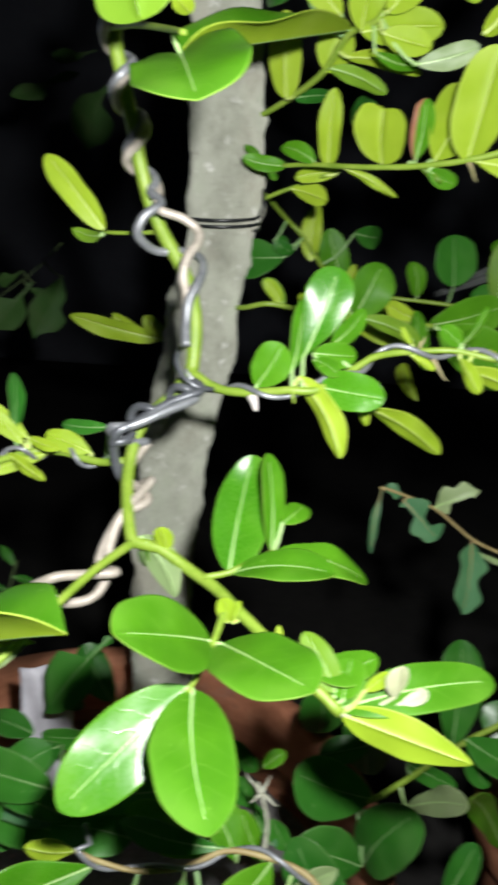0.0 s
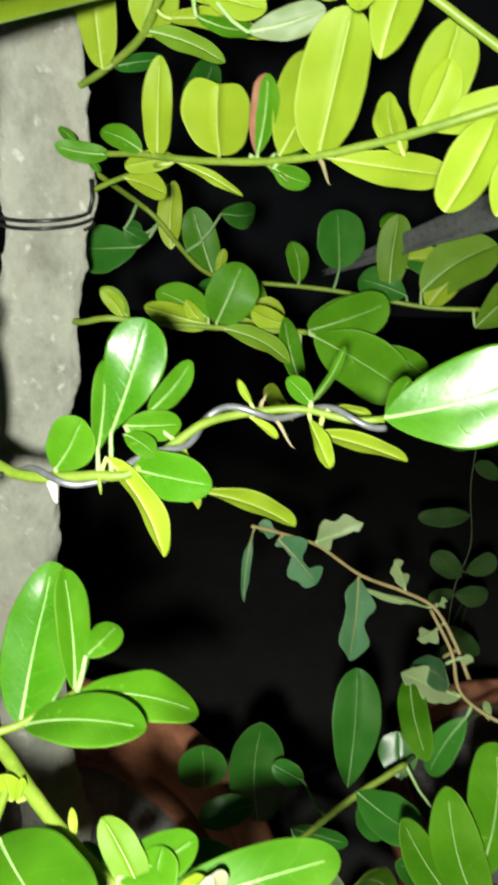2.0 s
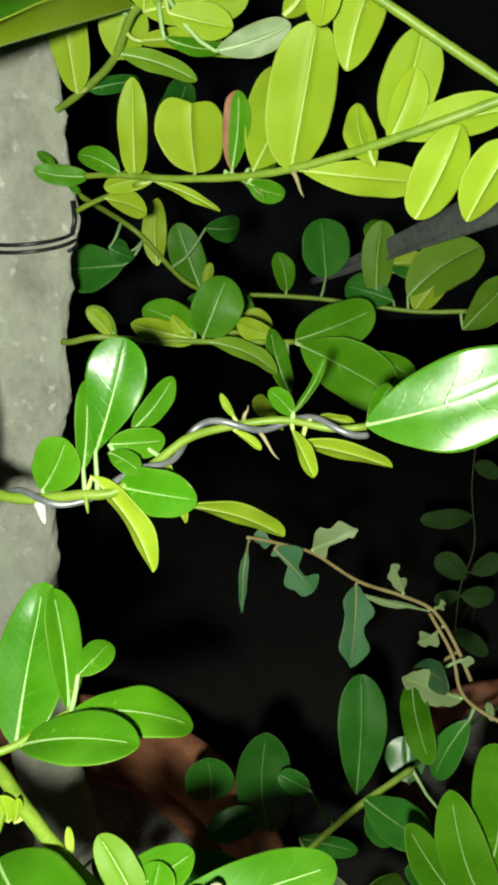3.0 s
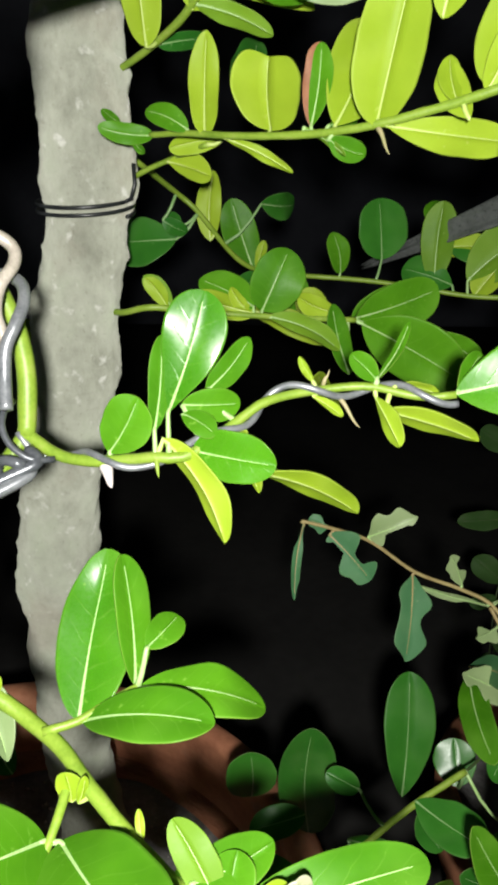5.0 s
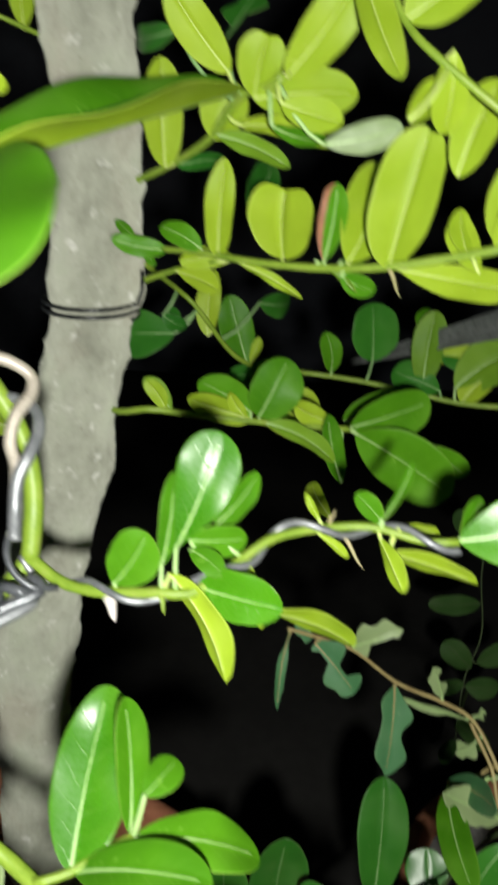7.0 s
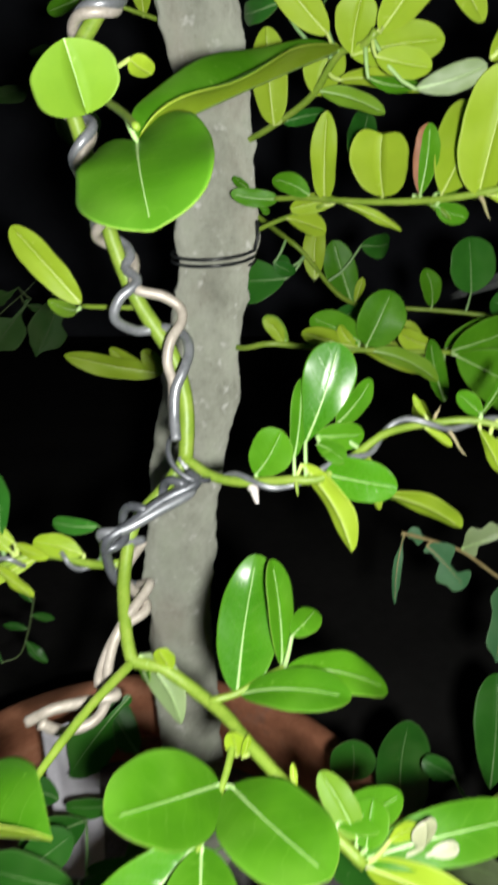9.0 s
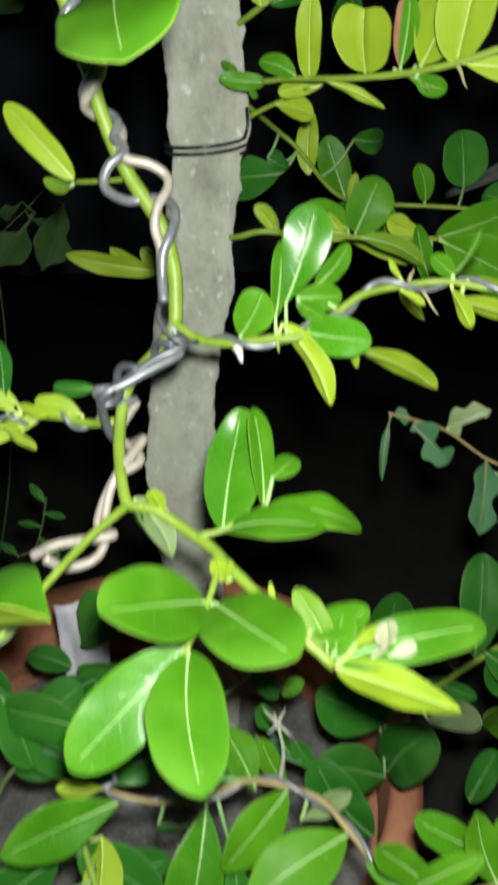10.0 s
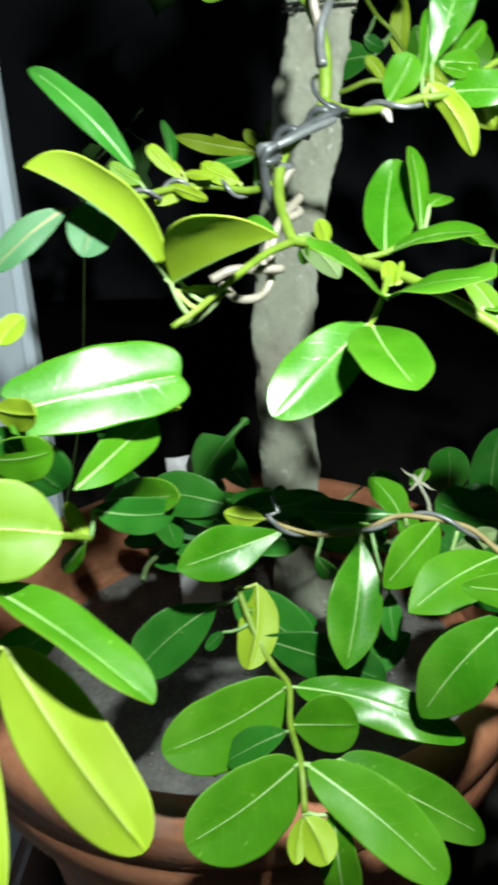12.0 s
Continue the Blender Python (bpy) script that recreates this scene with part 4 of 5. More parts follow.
leaf(b, "D", (56.5, 206.2, 288.3), (32.8, 215.5, 321.5), 21.3, -5, 10)
leaf(b, "G", (86.8, 156.5, 336.3), (78.9, 162.6, 362.0), 11.6, 14, 10, "q")
leaf(b, "G", (66.8, 151.9, 340.5), (47.4, 152.2, 360.0), 11.1, 11, 10)
leaf(b, "G", (59.7, 151.4, 342.7), (78.3, 151.3, 358.6), 9.5, -17, 10)
leaf(b, "S", (91.0, 178.4, 319.4), (65.0, 179.2, 335.9), 12.3, 29, 10)
# twig
b = branch(shrub, ((19.1, 186.1, 345.0), (20.6, 199.2, 344.6), (18.9, 207.9, 347.0), (17.3, 212.4, 349.5)), .9, .5, LICHEN)
TWIG = b
for tip in ((12.6, 214.0, 352.0), (21.5, 213.0, 352.5), (24.5, 205.0, 346.5), (14.5, 207.0, 345.5)):
    cone("twiglet", TWIG, (18.6, 208.5, 347.4), tip, 0.8, LICHEN)
# shrub branch
b = branch(neighbour, ((65.1, 258.5, 298.0), (71.3, 257.3, 300.7), (87.8, 266.4, 304.3), (112.3, 279.6, 312.2), (139.6, 290.0, 321.5)), 1.3, 1.4, STEM)
SHRUB_BRANCH = b
leaf(b, "D", (71.6, 257.5, 300.9), (35.9, 254.9, 315.6), 27.3, 12, 10)
leaf(b, "D", (53.5, 306.0, 294.0), (52.0, 304.5, 321.0), 23.5, 0, 8, wide=0.5, blunt=0.48)
leaf(b, "D", (87.8, 270.2, 310.0), (113.4, 273.0, 295.2), 10.1, 3, 10)
leaf(b, "D", (122.4, 310.5, 284.7), (128.8, 339.7, 331.0), 24.6, 1, 10)
leaf(b, "D", (118.3, 279.9, 310.8), (128.7, 275.4, 293.8), 11.3, -5, 10)
leaf(b, "E", (80.1, 307.1, 268.8), (78.5, 308.1, 329.5), 27.5, -15, 9, "f")
leaf(b, "D", (93.8, 282.6, 322.3), (81.7, 290.7, 323.2), 10.5, 4, 10)
leaf(b, "E", (146.0, 306.9, 293.6), (146.8, 321.1, 308.1), 20.4, -24, 8, "f")
leaf(b, "D", (117.1, 282.1, 315.3), (135.7, 256.1, 319.9), 19.5, -43, 10)
leaf(b, "G", (155.4, 279.6, 301.6), (133.0, 248.0, 324.7), 8.6, 113, 10)
leaf(b, "D", (154.1, 268.4, 283.3), (129.0, 257.6, 303.3), 12.4, 19, 10)
leaf(b, "E", (68.6, 245.4, 277.9), (81.1, 227.3, 324.6), 25.9, -41, 12, wide=0.52, blunt=0.42)
leaf(b, "P", (87.8, 260.2, 294.9), (99.2, 224.9, 331.6), 12.6, -80, 8)
leaf(b, "G", (135.6, 262.5, 272.9), (102.4, 230.1, 330.3), 14.5, 22, 8)
leaf(b, "G", (145.9, 227.7, 333.1), (149.5, 243.2, 383.0), 19.4, -47, 10)
leaf(b, "G", (143.1, 222.1, 321.2), (117.4, 234.5, 358.4), 14.6, 23, 14)
leaf(b, "G", (149.2, 221.4, 321.1), (132.8, 238.0, 368.9), 19.2, -25, 10)
leaf(b, "D", (106.0, 242.1, 262.6), (117.3, 248.8, 288.0), 13.2, -47, 10)
leaf(b, "D", (65.6, 237.3, 284.7), (33.8, 227.7, 303.8), 23.0, 15, 10)
leaf(b, "B", (8.8, 243.0, 303.6), (28.6, 230.8, 300.1), 12.0, -5, 12, "c")
# far branch
b = branch(straggler, ((70.8, 323.8, 421.1), (84.3, 324.1, 417.0), (99.6, 325.3, 410.4), (118.8, 323.0, 397.0), (137.5, 320.5, 390.2), (151.5, 317.3, 383.5), (159.3, 308.3, 372.3), (163.7, 297.4, 361.3)), .7, .9, BROWN_STEM)
leaf(b, "B", (83.6, 323.9, 417.1), (74.0, 326.3, 420.4), 9.4, 16, 10, "c")
leaf(b, "B", (71.9, 323.7, 420.4), (68.0, 311.5, 392.5), 4.0, -151, 14, "c")
leaf(b, "B", (82.2, 323.1, 415.1), (96.4, 307.9, 403.6), 18.5, 10, 16, "c")
leaf(b, "P", (98.6, 325.7, 412.3), (116.9, 322.3, 423.0), 18.6, -6, 12, "c")
leaf(b, "B", (117.8, 322.6, 395.9), (112.2, 302.1, 368.8), 21.0, -4, 16, "c")
leaf(b, "P", (149.7, 317.4, 383.5), (117.5, 320.1, 392.8), 3.9, -150, 14, "c")
leaf(b, "P", (138.7, 320.9, 391.2), (132.8, 323.0, 404.7), 8.2, -179, 12, "c")
leaf(b, "P", (152.0, 317.3, 383.5), (155.6, 315.2, 389.3), 5.5, 164, 12, "c")
leaf(b, "P", (155.5, 313.2, 378.4), (142.6, 308.1, 374.3), 9.5, -138, 12, "c")
leaf(b, "G", (140.2, 303.6, 361.5), (131.6, 254.6, 363.4), 12.9, 66, 12)
leaf(b, "B", (140.5, 305.1, 362.7), (140.3, 267.6, 386.9), 11.9, -102, 12)
# far shoot
b = branch(straggler, ((146.6, 309.2, 388.8), (154.5, 299.0, 374.6), (156.1, 286.7, 363.7), (167.7, 273.1, 361.4), (183.3, 270.3, 359.3)), .8, .8, BROWN_STEM)
FAR_SHOOT = b
leaf(b, "P", (155.6, 286.3, 362.7), (128.9, 285.1, 377.0), 13.2, 25, 12, "c")
leaf(b, "P", (153.9, 296.6, 372.1), (161.5, 293.3, 376.1), 4.8, 163, 12, "c")
leaf(b, "D", (156.6, 279.7, 357.9), (143.4, 275.3, 332.5), 13.6, 50, 10)
leaf(b, "P", (164.3, 276.1, 360.5), (162.9, 279.3, 366.7), 3.6, 147, 10)
# near branch
b = branch(shrub, ((-119.5, 84.8, 361.4), (-113.2, 96.7, 375.9), (-109.4, 105.5, 383.5), (-114.8, 110.9, 397.0), (-113.8, 113.0, 414.6), (-111.4, 123.3, 426.0)), 1.6, 1.3, STEM)
leaf(b, "S", (-97.7, 116.7, 415.6), (-57.8, 137.8, 417.1), 24.1, -16, 6, "nkf")
leaf(b, "Y", (-95.6, 122.7, 407.0), (-63.2, 141.2, 405.8), 6.8, -150, 10)
leaf(b, "Y", (-105.9, 115.3, 415.8), (-92.7, 107.8, 416.9), 8.8, -175, 10)
leaf(b, "G", (-109.7, 112.1, 403.9), (-91.0, 109.8, 406.4), 12.9, 16, 10, "H")
leaf(b, "G", (-87.3, 111.5, 394.9), (-69.9, 138.1, 404.4), 14.0, 22, 14, "p")
leaf(b, "D", (-107.2, 113.0, 411.5), (-94.0, 121.8, 389.6), 17.5, 2, 10)
leaf(b, "Y", (-106.3, 125.2, 429.8), (-102.2, 135.9, 434.1), 6.5, -144, 10)
leaf(b, "M", (-109.3, 97.9, 375.9), (-64.9, 76.9, 356.8), 15.0, -66, 38)
leaf(b, "Y", (-102.8, 89.2, 362.8), (-64.8, 54.4, 337.3), 21.0, 160, 4)
leaf(b, "Y", (-110.4, 85.9, 360.5), (-89.5, 36.2, 343.1), 10.8, 163, 10)
leaf(b, "D", (-106.5, 86.4, 360.0), (-97.6, 106.4, 354.8), 10.9, -36, 10)
# near twig
b = branch(shrub, ((-113.2, 96.7, 375.9), (-99.6, 110.2, 380.6), (-92.5, 115.4, 379.2), (-88.7, 124.0, 373.3)), 1.3, 1.0, STEM)
leaf(b, "Y", (-89.8, 105.3, 385.8), (-113.9, 96.0, 392.3), 25.8, 17, 8, "p")
leaf(b, "Y", (-88.7, 124.0, 373.3), (-94.4, 124.2, 384.9), 5.1, -146, 10)
leaf(b, "D", (-87.8, 127.2, 380.9), (-67.6, 145.5, 370.2), 12.0, -3, 10)
leaf(b, "G", (-89.6, 121.3, 374.0), (-98.4, 124.8, 362.7), 5.6, 4, 10)
# top left branch
b = branch(shrub, ((-49.0, 273.7, 595.2), (-37.8, 257.1, 593.9), (-26.6, 234.3, 589.7), (-19.1, 213.6, 585.6)), 1.1, .9, STEM)
leaf(b, "G", (-21.0, 226.0, 582.5), (-12.8, 184.0, 567.5), 33.0, 4, 10, "k", bow=0.05, bend=0)
# top left twig
b = branch(shrub, ((-32.9, 395.3, 626.8), (-42.6, 386.6, 629.2), (-50.3, 383.0, 631.3)), 1.0, .8, STEM)
leaf(b, "Y", (-39.8, 389.6, 627.7), (-42.7, 393.7, 650.8), 10.3, -166, 10)
leaf(b, "G", (-64.9, 385.8, 634.2), (-81.7, 397.4, 630.9), 6.3, -27, 10)
# back left twig
b = branch(back_shrub, ((-146.9, 619.6, 496.2), (-165.2, 602.0, 474.5), (-182.1, 597.7, 460.6), (-195.7, 583.3, 448.5)), .5, .4, DARK_STEM)
BACK_LEFT_TWIG = b
leaf(b, "O", (-119.0, 661.0, 618.6), (-133.4, 642.5, 563.8), 36.9, -32, 12, "qc")
leaf(b, "O", (-142.2, 664.0, 625.6), (-195.4, 658.0, 604.7), 20.7, -7, 12, "qc")
leaf(b, "O", (-143.5, 604.3, 471.4), (-162.7, 588.2, 423.2), 32.6, -35, 12, "qc")
leaf(b, "O", (-164.6, 599.1, 466.1), (-197.6, 586.0, 425.7), 32.2, -3, 12, "qc")
leaf(b, "O", (-168.8, 597.7, 461.6), (-141.6, 604.8, 453.6), 18.4, -15, 12, "qc")
leaf(b, "O", (-174.1, 602.0, 473.9), (-199.1, 609.3, 462.4), 14.5, 0, 12, "qc")
leaf(b, "O", (-129.9, 669.9, 643.7), (-165.8, 668.4, 636.9), 14.6, -46, 12, "qc")
# back left sprig
b = branch(back_shrub, ((-137.6, 442.6, 304.6), (-137.9, 425.5, 291.7), (-140.1, 410.6, 284.0), (-149.3, 404.3, 283.1)), .9, .6, DARK_STEM)
leaf(b, "D", (-138.5, 441.0, 301.2), (-148.9, 446.3, 313.5), 6.8, 37, 10, "q")
leaf(b, "D", (-136.3, 429.5, 300.1), (-121.5, 428.7, 297.3), 6.0, -39, 12, "q")
leaf(b, "D", (-137.9, 425.5, 291.7), (-154.1, 426.3, 294.9), 5.8, 38, 12, "q")
leaf(b, "D", (-137.9, 418.2, 288.1), (-124.2, 413.1, 276.1), 7.6, -40, 10, "q")
leaf(b, "D", (-148.6, 404.4, 283.1), (-160.7, 407.6, 290.9), 6.6, 48, 10, "q")
# pot branch
b = branch(shrub, ((-94.1, 206.3, 305.5), (-92.3, 218.3, 307.1), (-80.5, 230.4, 309.7), (-62.1, 237.4, 313.9), (-37.9, 242.2, 314.0), (-18.1, 247.6, 315.1)), 1.2, 1.0, DARK_STEM)
leaf(b, "D", (-86.8, 234.8, 318.1), (-64.8, 244.9, 330.8), 17.4, -21, 10)
leaf(b, "D", (-20.1, 247.3, 315.3), (-60.4, 243.0, 312.8), 12.3, 37, 10)
leaf(b, "B", (-90.9, 231.4, 317.0), (-57.7, 219.7, 318.5), 14.3, -39, 10)
leaf(b, "G", (-96.7, 166.0, 358.7), (-65.3, 141.0, 378.0), 14.0, -10, 10)
leaf(b, "D", (14.4, 185.3, 293.7), (-3.2, 172.0, 288.3), 13.3, 10, 10)
leaf(b, "D", (-54.5, 329.8, 286.6), (-72.6, 348.3, 308.7), 20.0, 35, 10)
leaf(b, "D", (-98.0, 247.7, 320.7), (-110.9, 254.7, 333.6), 13.6, 0, 10)
leaf(b, "D", (-73.0, 225.9, 301.3), (-94.9, 228.4, 304.9), 11.2, 40, 10)
leaf(b, "D", (-40.5, 275.4, 313.0), (-60.8, 273.3, 307.4), 10.6, -3, 10)
leaf(b, "D", (-53.4, 318.5, 334.2), (-82.2, 301.3, 300.7), 27.2, 24, 12, "c")
leaf(b, "D", (-66.1, 268.5, 310.8), (-95.0, 263.6, 294.6), 20.1, -4, 10)
leaf(b, "D", (10.2, 225.2, 313.4), (-32.5, 221.1, 323.0), 21.6, 5, 10)
leaf(b, "D", (-51.3, 223.8, 305.0), (-82.5, 226.6, 311.1), 16.0, 49, 10)
leaf(b, "D", (-35.3, 279.1, 313.2), (-48.5, 268.2, 280.6), 18.4, -14, 10)
leaf(b, "D", (-86.1, 294.6, 293.3), (-108.3, 297.3, 299.5), 14.0, 47, 10)
leaf(b, "D", (23.8, 232.2, 304.0), (12.0, 240.0, 325.8), 13.0, -11, 12, "c")
leaf(b, "D", (25.6, 234.4, 310.6), (33.3, 230.0, 298.2), 10.7, 8, 12, "c")
leaf(b, "D", (-67.1, 318.4, 290.6), (-85.9, 322.0, 301.5), 13.2, -6, 10)
leaf(b, "D", (-89.9, 255.3, 298.3), (-111.8, 253.4, 296.5), 11.0, 31, 10)
leaf(b, "D", (-55.4, 281.8, 305.5), (-78.4, 280.4, 305.0), 11.5, -11, 10)
leaf(b, "D", (73.9, 287.7, 303.6), (50.8, 284.6, 299.1), 14.2, 27, 10)
leaf(b, "D", (-92.8, 228.3, 342.4), (-79.4, 215.2, 315.8), 19.5, -51, 10)
leaf(b, "D", (-52.2, 219.0, 321.3), (-79.3, 222.4, 330.0), 14.4, 52, 10)
leaf(b, "G", (7.9, 198.4, 333.9), (-28.6, 205.8, 340.1), 15.8, 37, 10)
leaf(b, "D", (-15.6, 221.1, 334.9), (-57.2, 222.4, 328.4), 14.9, 35, 10)
leaf(b, "D", (-57.8, 220.2, 333.2), (-91.9, 226.2, 336.4), 20.3, 2, 10)
leaf(b, "D", (-27.8, 214.8, 317.4), (-58.3, 218.0, 318.4), 19.4, 43, 10)
leaf(b, "G", (7.8, 219.2, 311.2), (-28.5, 223.4, 320.9), 20.8, 42, 10)
leaf(b, "D", (-46.7, 223.1, 303.2), (-84.8, 227.3, 313.0), 19.8, 45, 10)
leaf(b, "G", (20.7, 238.5, 332.0), (29.6, 241.7, 337.6), 6.6, -41, 10)
leaf(b, "D", (8.2, 250.3, 334.2), (18.8, 245.3, 323.6), 7.9, -2, 10)
leaf(b, "G", (21.3, 204.7, 321.0), (12.1, 212.4, 336.5), 9.8, -7, 10)
# back right twig
b = branch(side_shrub, ((291.1, 608.1, 340.0), (283.8, 588.0, 298.0), (279.6, 558.9, 261.2), (266.1, 544.0, 228.1), (255.4, 516.6, 193.3)), .5, .5, DARK_STEM)
BACK_RIGHT_TWIG = b
leaf(b, "O", (285.7, 602.4, 327.4), (260.8, 611.5, 340.2), 20.6, 8, 10)
leaf(b, "O", (287.2, 595.9, 314.8), (307.7, 589.5, 306.2), 16.2, -17, 10)
leaf(b, "O", (280.4, 573.1, 279.6), (238.6, 575.7, 275.8), 16.8, 31, 10)
leaf(b, "O", (271.2, 547.5, 236.4), (249.3, 558.2, 253.1), 20.7, -19, 10)
leaf(b, "O", (276.0, 549.0, 240.5), (299.7, 552.5, 252.7), 18.8, -1, 10)
leaf(b, "O", (265.6, 542.2, 226.6), (244.6, 541.5, 220.6), 13.1, 2, 10)
leaf(b, "O", (266.4, 541.1, 224.5), (293.1, 539.1, 226.4), 18.8, -1, 10)
leaf(b, "O", (257.1, 524.7, 203.8), (283.2, 513.6, 187.2), 16.4, -26, 10)
leaf(b, "O", (255.4, 516.6, 193.3), (245.3, 509.6, 177.1), 12.2, 48, 10)

# thorns and small buds
cone("thorn", UPPER_BRANCH, (81.9, 300.4, 563.9), (84.8, 295.0, 557.2), 0.8, THORN)
cone("thorn", RIGHT_BRANCH, (18.9, 242.2, 486.0), (19.8, 238.0, 483.0), 0.8, STEM)
cone("thorn", RIGHT_BRANCH, (66.5, 255.0, 498.3), (72.2, 248.8, 491.6), 0.7, THORN)
cone("thorn", RIGHT_BRANCH, (62.9, 255.9, 500.7), (64.3, 255.8, 505.5), 0.6, THORN)
cone("bud", RIGHT_BRANCH, (5.8, 246.4, 481.8), (7.7, 241.1, 478.6), 1.9, BUD_WHITE, "small whitish pointed bud")


# ---------------------------------------------------------------- wires
def coil(line, turns_per_m, offset, phase, r):
    """A wire wound round a line."""
    out, length = [], 0.0
    for i, (q, (t, a, b)) in enumerate(zip(line, frames_along(line))):
        length += (q - line[i - 1]).length if i else 0
        w = phase + 2 * math.pi * turns_per_m(length) + 0.9 * noise.noise((length * 25, 3.0, 0)) + 0.35 * noise.noise((length * 40, phase, 0))
        k = offset * (1 + 0.25 * noise.noise((length * 60, phase + 9, 0)))
        out.append(q + (a * math.cos(w) + b * math.sin(w)) * k)
    return out


def wire(name, lines, r_mm, label, group=""):
    top = thing(name, lines[0][0][0], label, "wire", group)
    for line, mat in lines:
        verts, faces = tube_mesh(line, lambda u: r_mm / 1000, 12)
        under(mesh_object("strand", verts, faces, [mat]), top)
    return top


def fine(line):
    return spline(line[::2] + ([line[-1]] if len(line) % 2 == 0 else []), 0.0012)


def mm(*places):
    return [Vector(p) / 1000 for p in places]


wound = [q for q in fine(LINES[MAIN_STEM.name]) if q.z > 0.5385]
turns = lambda s: 52 * s
strand_a = coil(wound, turns, 0.0041, 0.6, 0)
strand_b = coil(wound, turns, 0.0041, 1.35, 0)
mid_a = mm((-29.8, 263.8, 540.5), (-21.9, 264.1, 538.0), (-16.7, 264.4, 534.6), (-15.9, 261.9, 530.8), (-19.0, 257.4, 525.9), (-20.1, 255.4, 519.6), (-18.7, 255.0, 512.9), (-18.6, 252.3, 505.3), (-18.1, 248.8, 498.3))
mid_b = mm((-29.3, 264.4, 542.3), (-34.5, 261.3, 537.7), (-36.3, 261.5, 531.5), (-30.9, 267.5, 526.3), (-22.0, 269.7, 526.5), (-15.4, 264.2, 525.4), (-13.7, 258.5, 521.8), (-15.2, 253.9, 517.3), (-17.5, 251.3, 511.9), (-17.9, 248.8, 504.7), (-17.2, 244.4, 498.3))
low_a = mm((-14.4, 250.8, 484.8), (-11.7, 246.9, 482.8), (-22.0, 242.6, 478.9), (-31.5, 236.8, 473.6), (-38.2, 233.6, 469.9), (-39.2, 235.4, 462.8), (-37.1, 237.3, 453.0), (-31.7, 241.8, 448.0), (-26.3, 234.0, 453.6), (-32.7, 222.8, 448.2), (-37.8, 217.9, 439.7), (-40.0, 214.2, 431.7), (-33.8, 208.9, 432.2), (-42.8, 205.1, 432.9), (-50.6, 201.3, 433.6), (-57.8, 199.4, 430.7))
low_b = mm((-15.9, 251.9, 481.6), (-13.5, 246.0, 480.1), (-23.5, 239.7, 476.4), (-33.7, 235.4, 472.3), (-40.4, 235.1, 471.2), (-37.9, 238.6, 466.2), (-29.0, 243.9, 463.8), (-35.3, 239.3, 453.0), (-26.6, 228.4, 449.4), (-34.0, 221.1, 446.1), (-37.1, 216.0, 437.4), (-37.7, 211.6, 427.5), (-41.6, 208.0, 422.8), (-49.3, 204.0, 423.1), (-54.6, 200.9, 428.9))
low_c = coil(spline(mm((-15.7, 248.8, 482.0), (-25.9, 244.0, 476.6), (-35.1, 239.3, 471.4), (-38.7, 236.9, 464.3)), 0.0012), lambda s: 66 * s, 0.0034, 0.9, 0)
wire("training_wire", [(spline(strand_a[:-4:2] + mid_a, 0.0012), WIRE_BROWN), (spline(low_a[:8], 0.0012), WIRE_DARK), (spline(low_a[7:], 0.0012), WIRE_BROWN), (spline(strand_b[:-4:2] + mid_b, 0.0012), WIRE), (spline(low_b[:7], 0.0012), WIRE), (spline(low_b[6:], 0.0012), WIRE_BROWN)], 1.62, "two strands of thick aluminium training wire wound round the stem", "training wires")
wire("training_wire", [(low_c, WIRE_DARK)], 1.45, "dark grey wire end looped below the fork of the stem", "training wires")
wire("training_wire", [(spline(mm((-18.8, 258.8, 495.5), (-20.5, 254.0, 493.8), (-20.3, 250.3, 490.7), (-17.8, 247.9, 486.9), (-12.9, 246.8, 483.9), (-7.6, 248.9, 482.9)), 0.0012), WIRE_DARK)], 0.9, "thin dark wire hooked round the fork of the stem", "training wires")
thin = fine(LINES[RIGHT_BRANCH.name])
wire("training_wire", [(coil(thin, lambda s: 34 * s, 0.0024, 2.2, 0), WIRE)], 0.95, "thin silver wire wound along the leafy branch", "training wires")
left = fine(LINES[LEFT_BRANCH.name])
wire("training_wire", [(coil(left, lambda s: 60 * s, 0.0026, 0.4, 0), WIRE)], 0.8, "thin silver wire wound round the short branch", "training wires")
low = fine(LINES[LOW_BRANCH.name])
wire("training_wire", [(mm((-38.5, 184.5, 355.5), (-36.5, 182, 350)) + coil(low, lambda s: 30 * s, 0.0017, 1.2, 0), WIRE)], 0.85, "silver wire running along the brown twig", "training wires")


def tie_wire(z_mm, r, lift, tail):
    """Two turns of black wire round the trunk."""
    line, cx, cy = [], -12.4, 375.6
    for k in range(121):
        w = -0.5 + 2 * math.pi * 2 * k / 120
        line.append(Vector((cx + r * math.cos(w), cy + r * math.sin(w), z_mm + lift * k / 120 + 1.3 * math.sin(w + 0.4))) / 1000)
    return [(line + mm(*tail), TIE)]


wire("tie_wire", tie_wire(530.0, 18.5, 5.6, ((6.0, 362.6, 537), (7.4, 363.6, 542), (7.0, 365, 549))), 0.75, "black tie wire looped twice round the trunk")


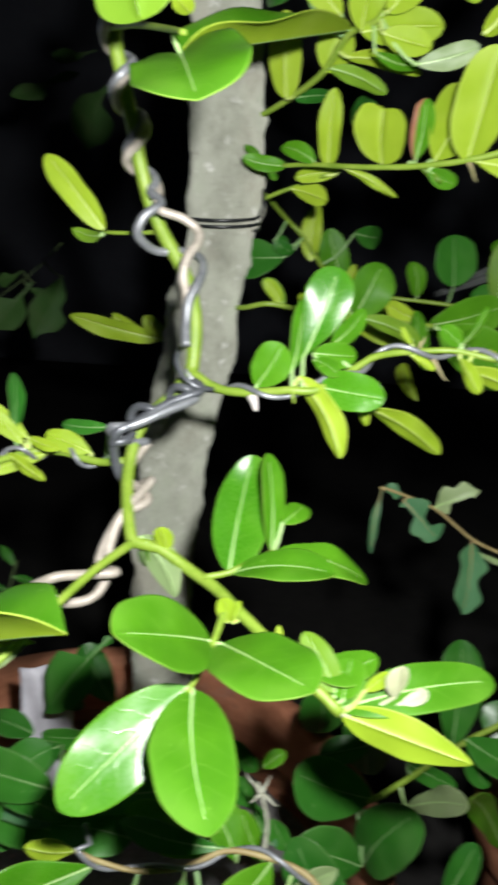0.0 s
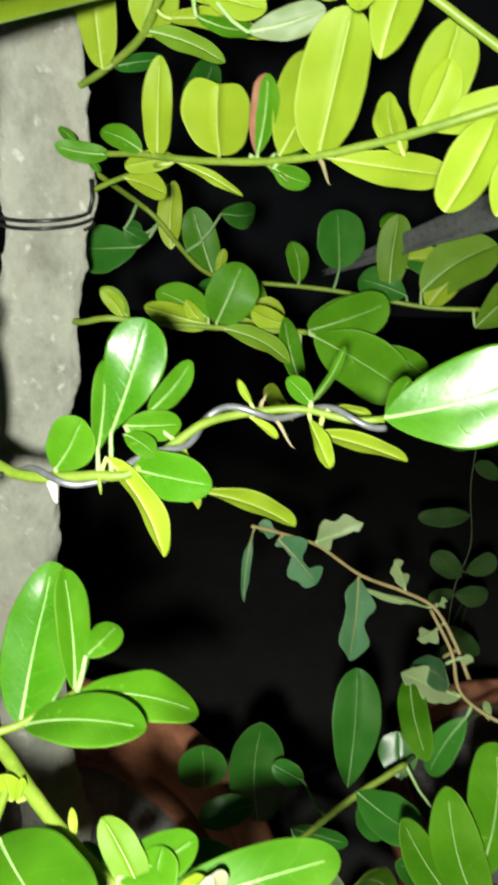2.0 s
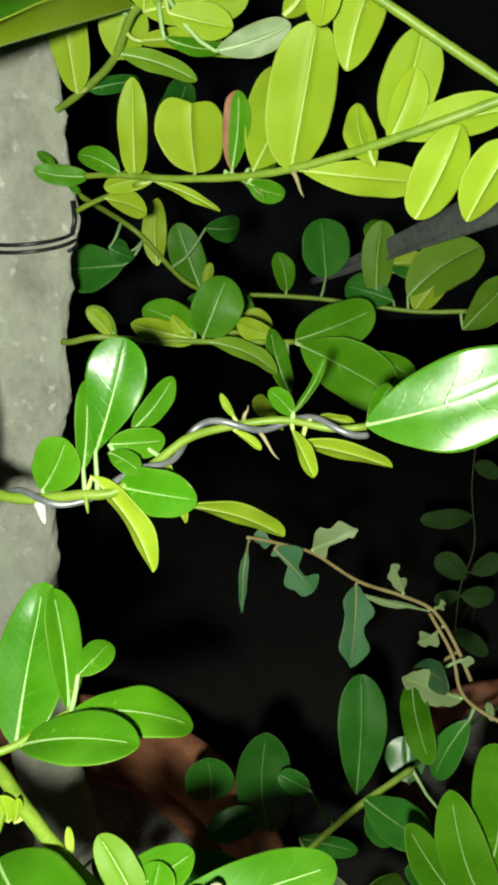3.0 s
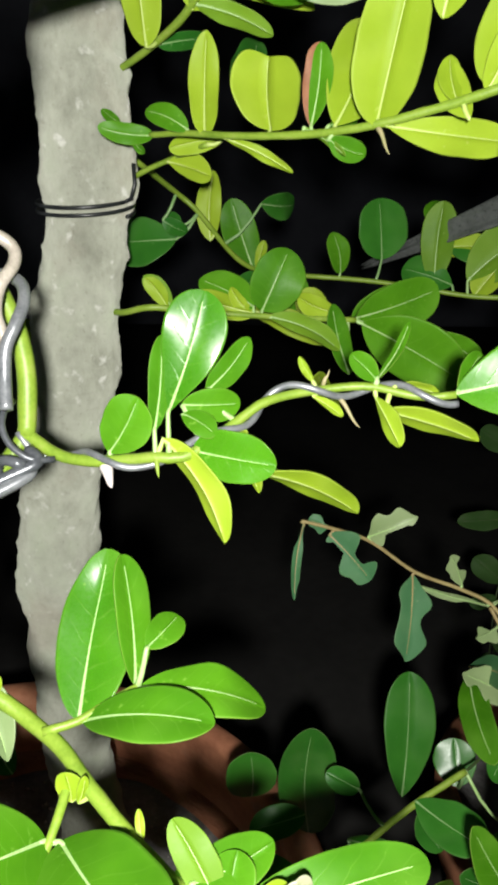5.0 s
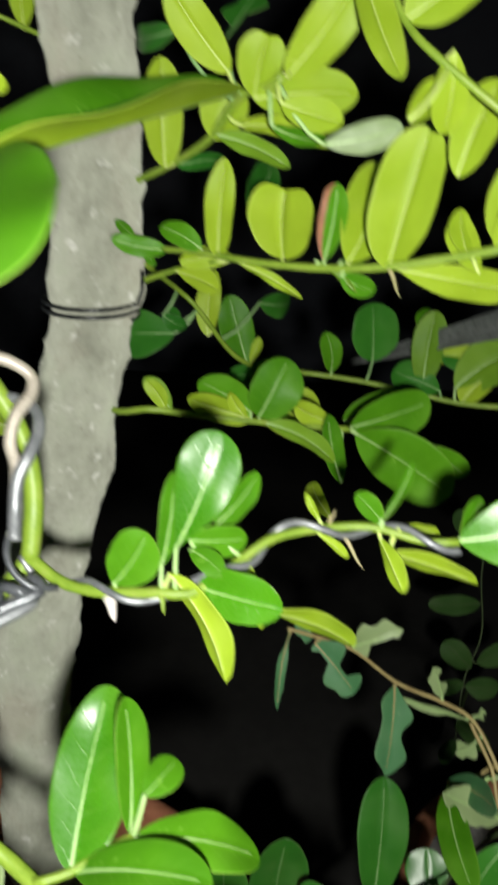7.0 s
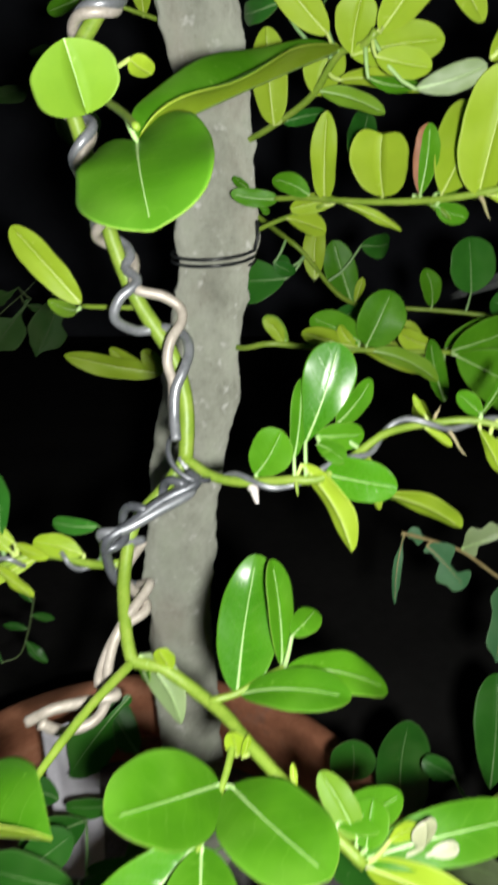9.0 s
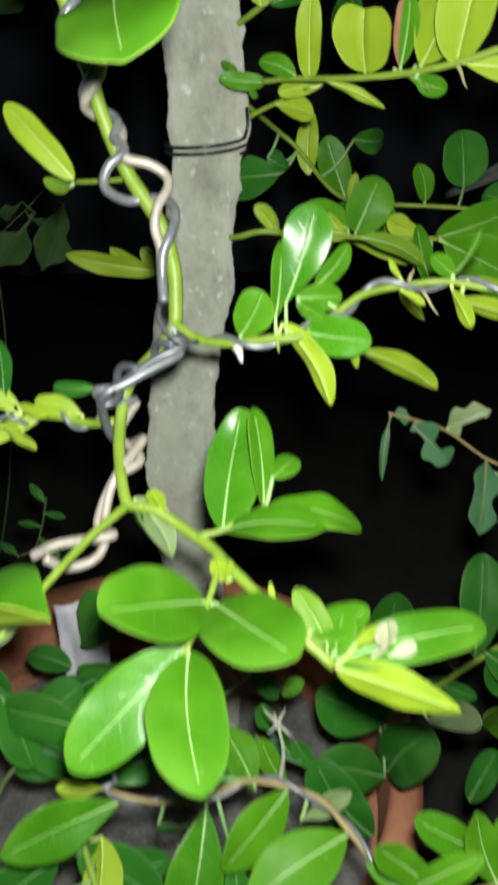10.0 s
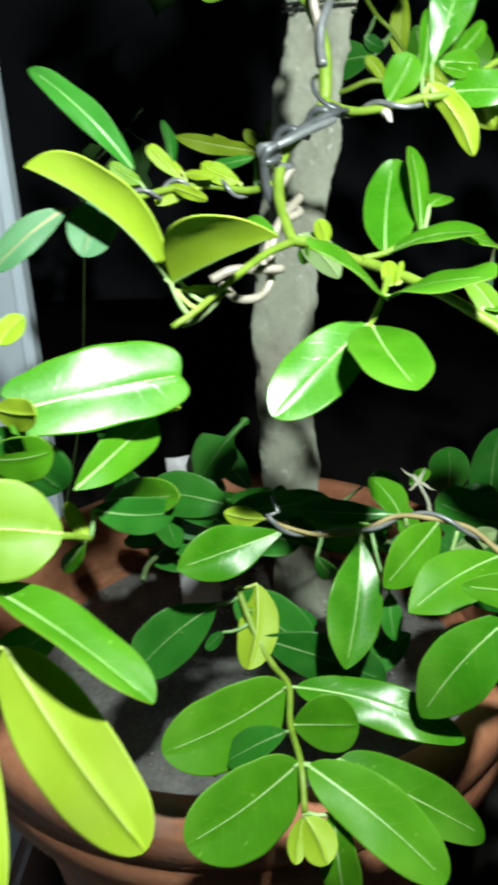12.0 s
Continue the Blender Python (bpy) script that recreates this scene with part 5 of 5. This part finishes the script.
# ---------------------------------------------------------------- small things round the pot
def bent_sheet(name, corners_mm, mat, label, category, dents=0.004):
    """A thin torn sheet with thickness, hung between four corners."""
    a, b, c, d = [Vector(p) / 1000 for p in corners_mm]
    verts, faces, n = [], [], 14
    normal = (b - a).cross(d - a).normalized()
    for layer in (0, 1):
        for i in range(n + 1):
            for k in range(n + 1):
                u, v = i / n, k / n
                p = a.lerp(b, u).lerp(d.lerp(c, u), v)
                torn = 0.10 * noise.noise((u * 5, v * 5, 1.0)) * max(0.0, abs(2 * u - 1) - 0.5)
                verts.append(p + (b - a) * torn + normal * (dents * noise.noise((u * 3, v * 3, 4)) - 0.001 * layer))
    m = (n + 1) ** 2
    for i in range(n):
        for k in range(n):
            f = (i * (n + 1) + k, (i + 1) * (n + 1) + k, (i + 1) * (n + 1) + k + 1, i * (n + 1) + k + 1)
            faces += [f, tuple(m + q for q in reversed(f))]
    ring = [i * (n + 1) for i in range(n + 1)] + [n * (n + 1) + k for k in range(1, n + 1)] + [i * (n + 1) + n for i in range(n - 1, -1, -1)] + list(range(n - 1, 0, -1))
    faces += [(p, m + p, m + q, q) for p, q in zip(ring, ring[1:] + ring[:1])]
    return tagged(mesh_object(name, verts, faces, [mat]), label, category)


bent_sheet("plant_label", ((-100.7, 323.5, 309.4), (-74.2, 326.9, 309.7), (-72.2, 310.9, 222.0), (-94.7, 307.5, 222.0)), TAG_WHITE, "torn white plastic plant label stuck in the soil", "plant label")
bent_sheet("plastic_strap", ((121.1, 475.5, 491.1), (198.7, 354.2, 548.7), (195.3, 354.7, 569.8), (121.1, 476.9, 494.5)), STRAP, "glossy black plastic strap crossing the foliage", "strap", 0.002)

# stems that carry the background sprays down to the ground
for plant, twig, foot in ((side_shrub, BACK_RIGHT_TWIG, (380, 750, 0)), (back_shrub, BACK_LEFT_TWIG, (-300, 620, 0)), (straggler, FAR_SHOOT, (300, 460, 0)), (neighbour, SHRUB_BRANCH, (270, 375, 180))):
    end = LINES[twig.name][-1] * 1000
    foot = Vector(foot)
    branch(plant, (foot, foot.lerp(end, 0.35) + Vector((20, 30, 40)), foot.lerp(end, 0.75) + Vector((10, 20, 15)), end), 1.8, 0.6, DARK_STEM)
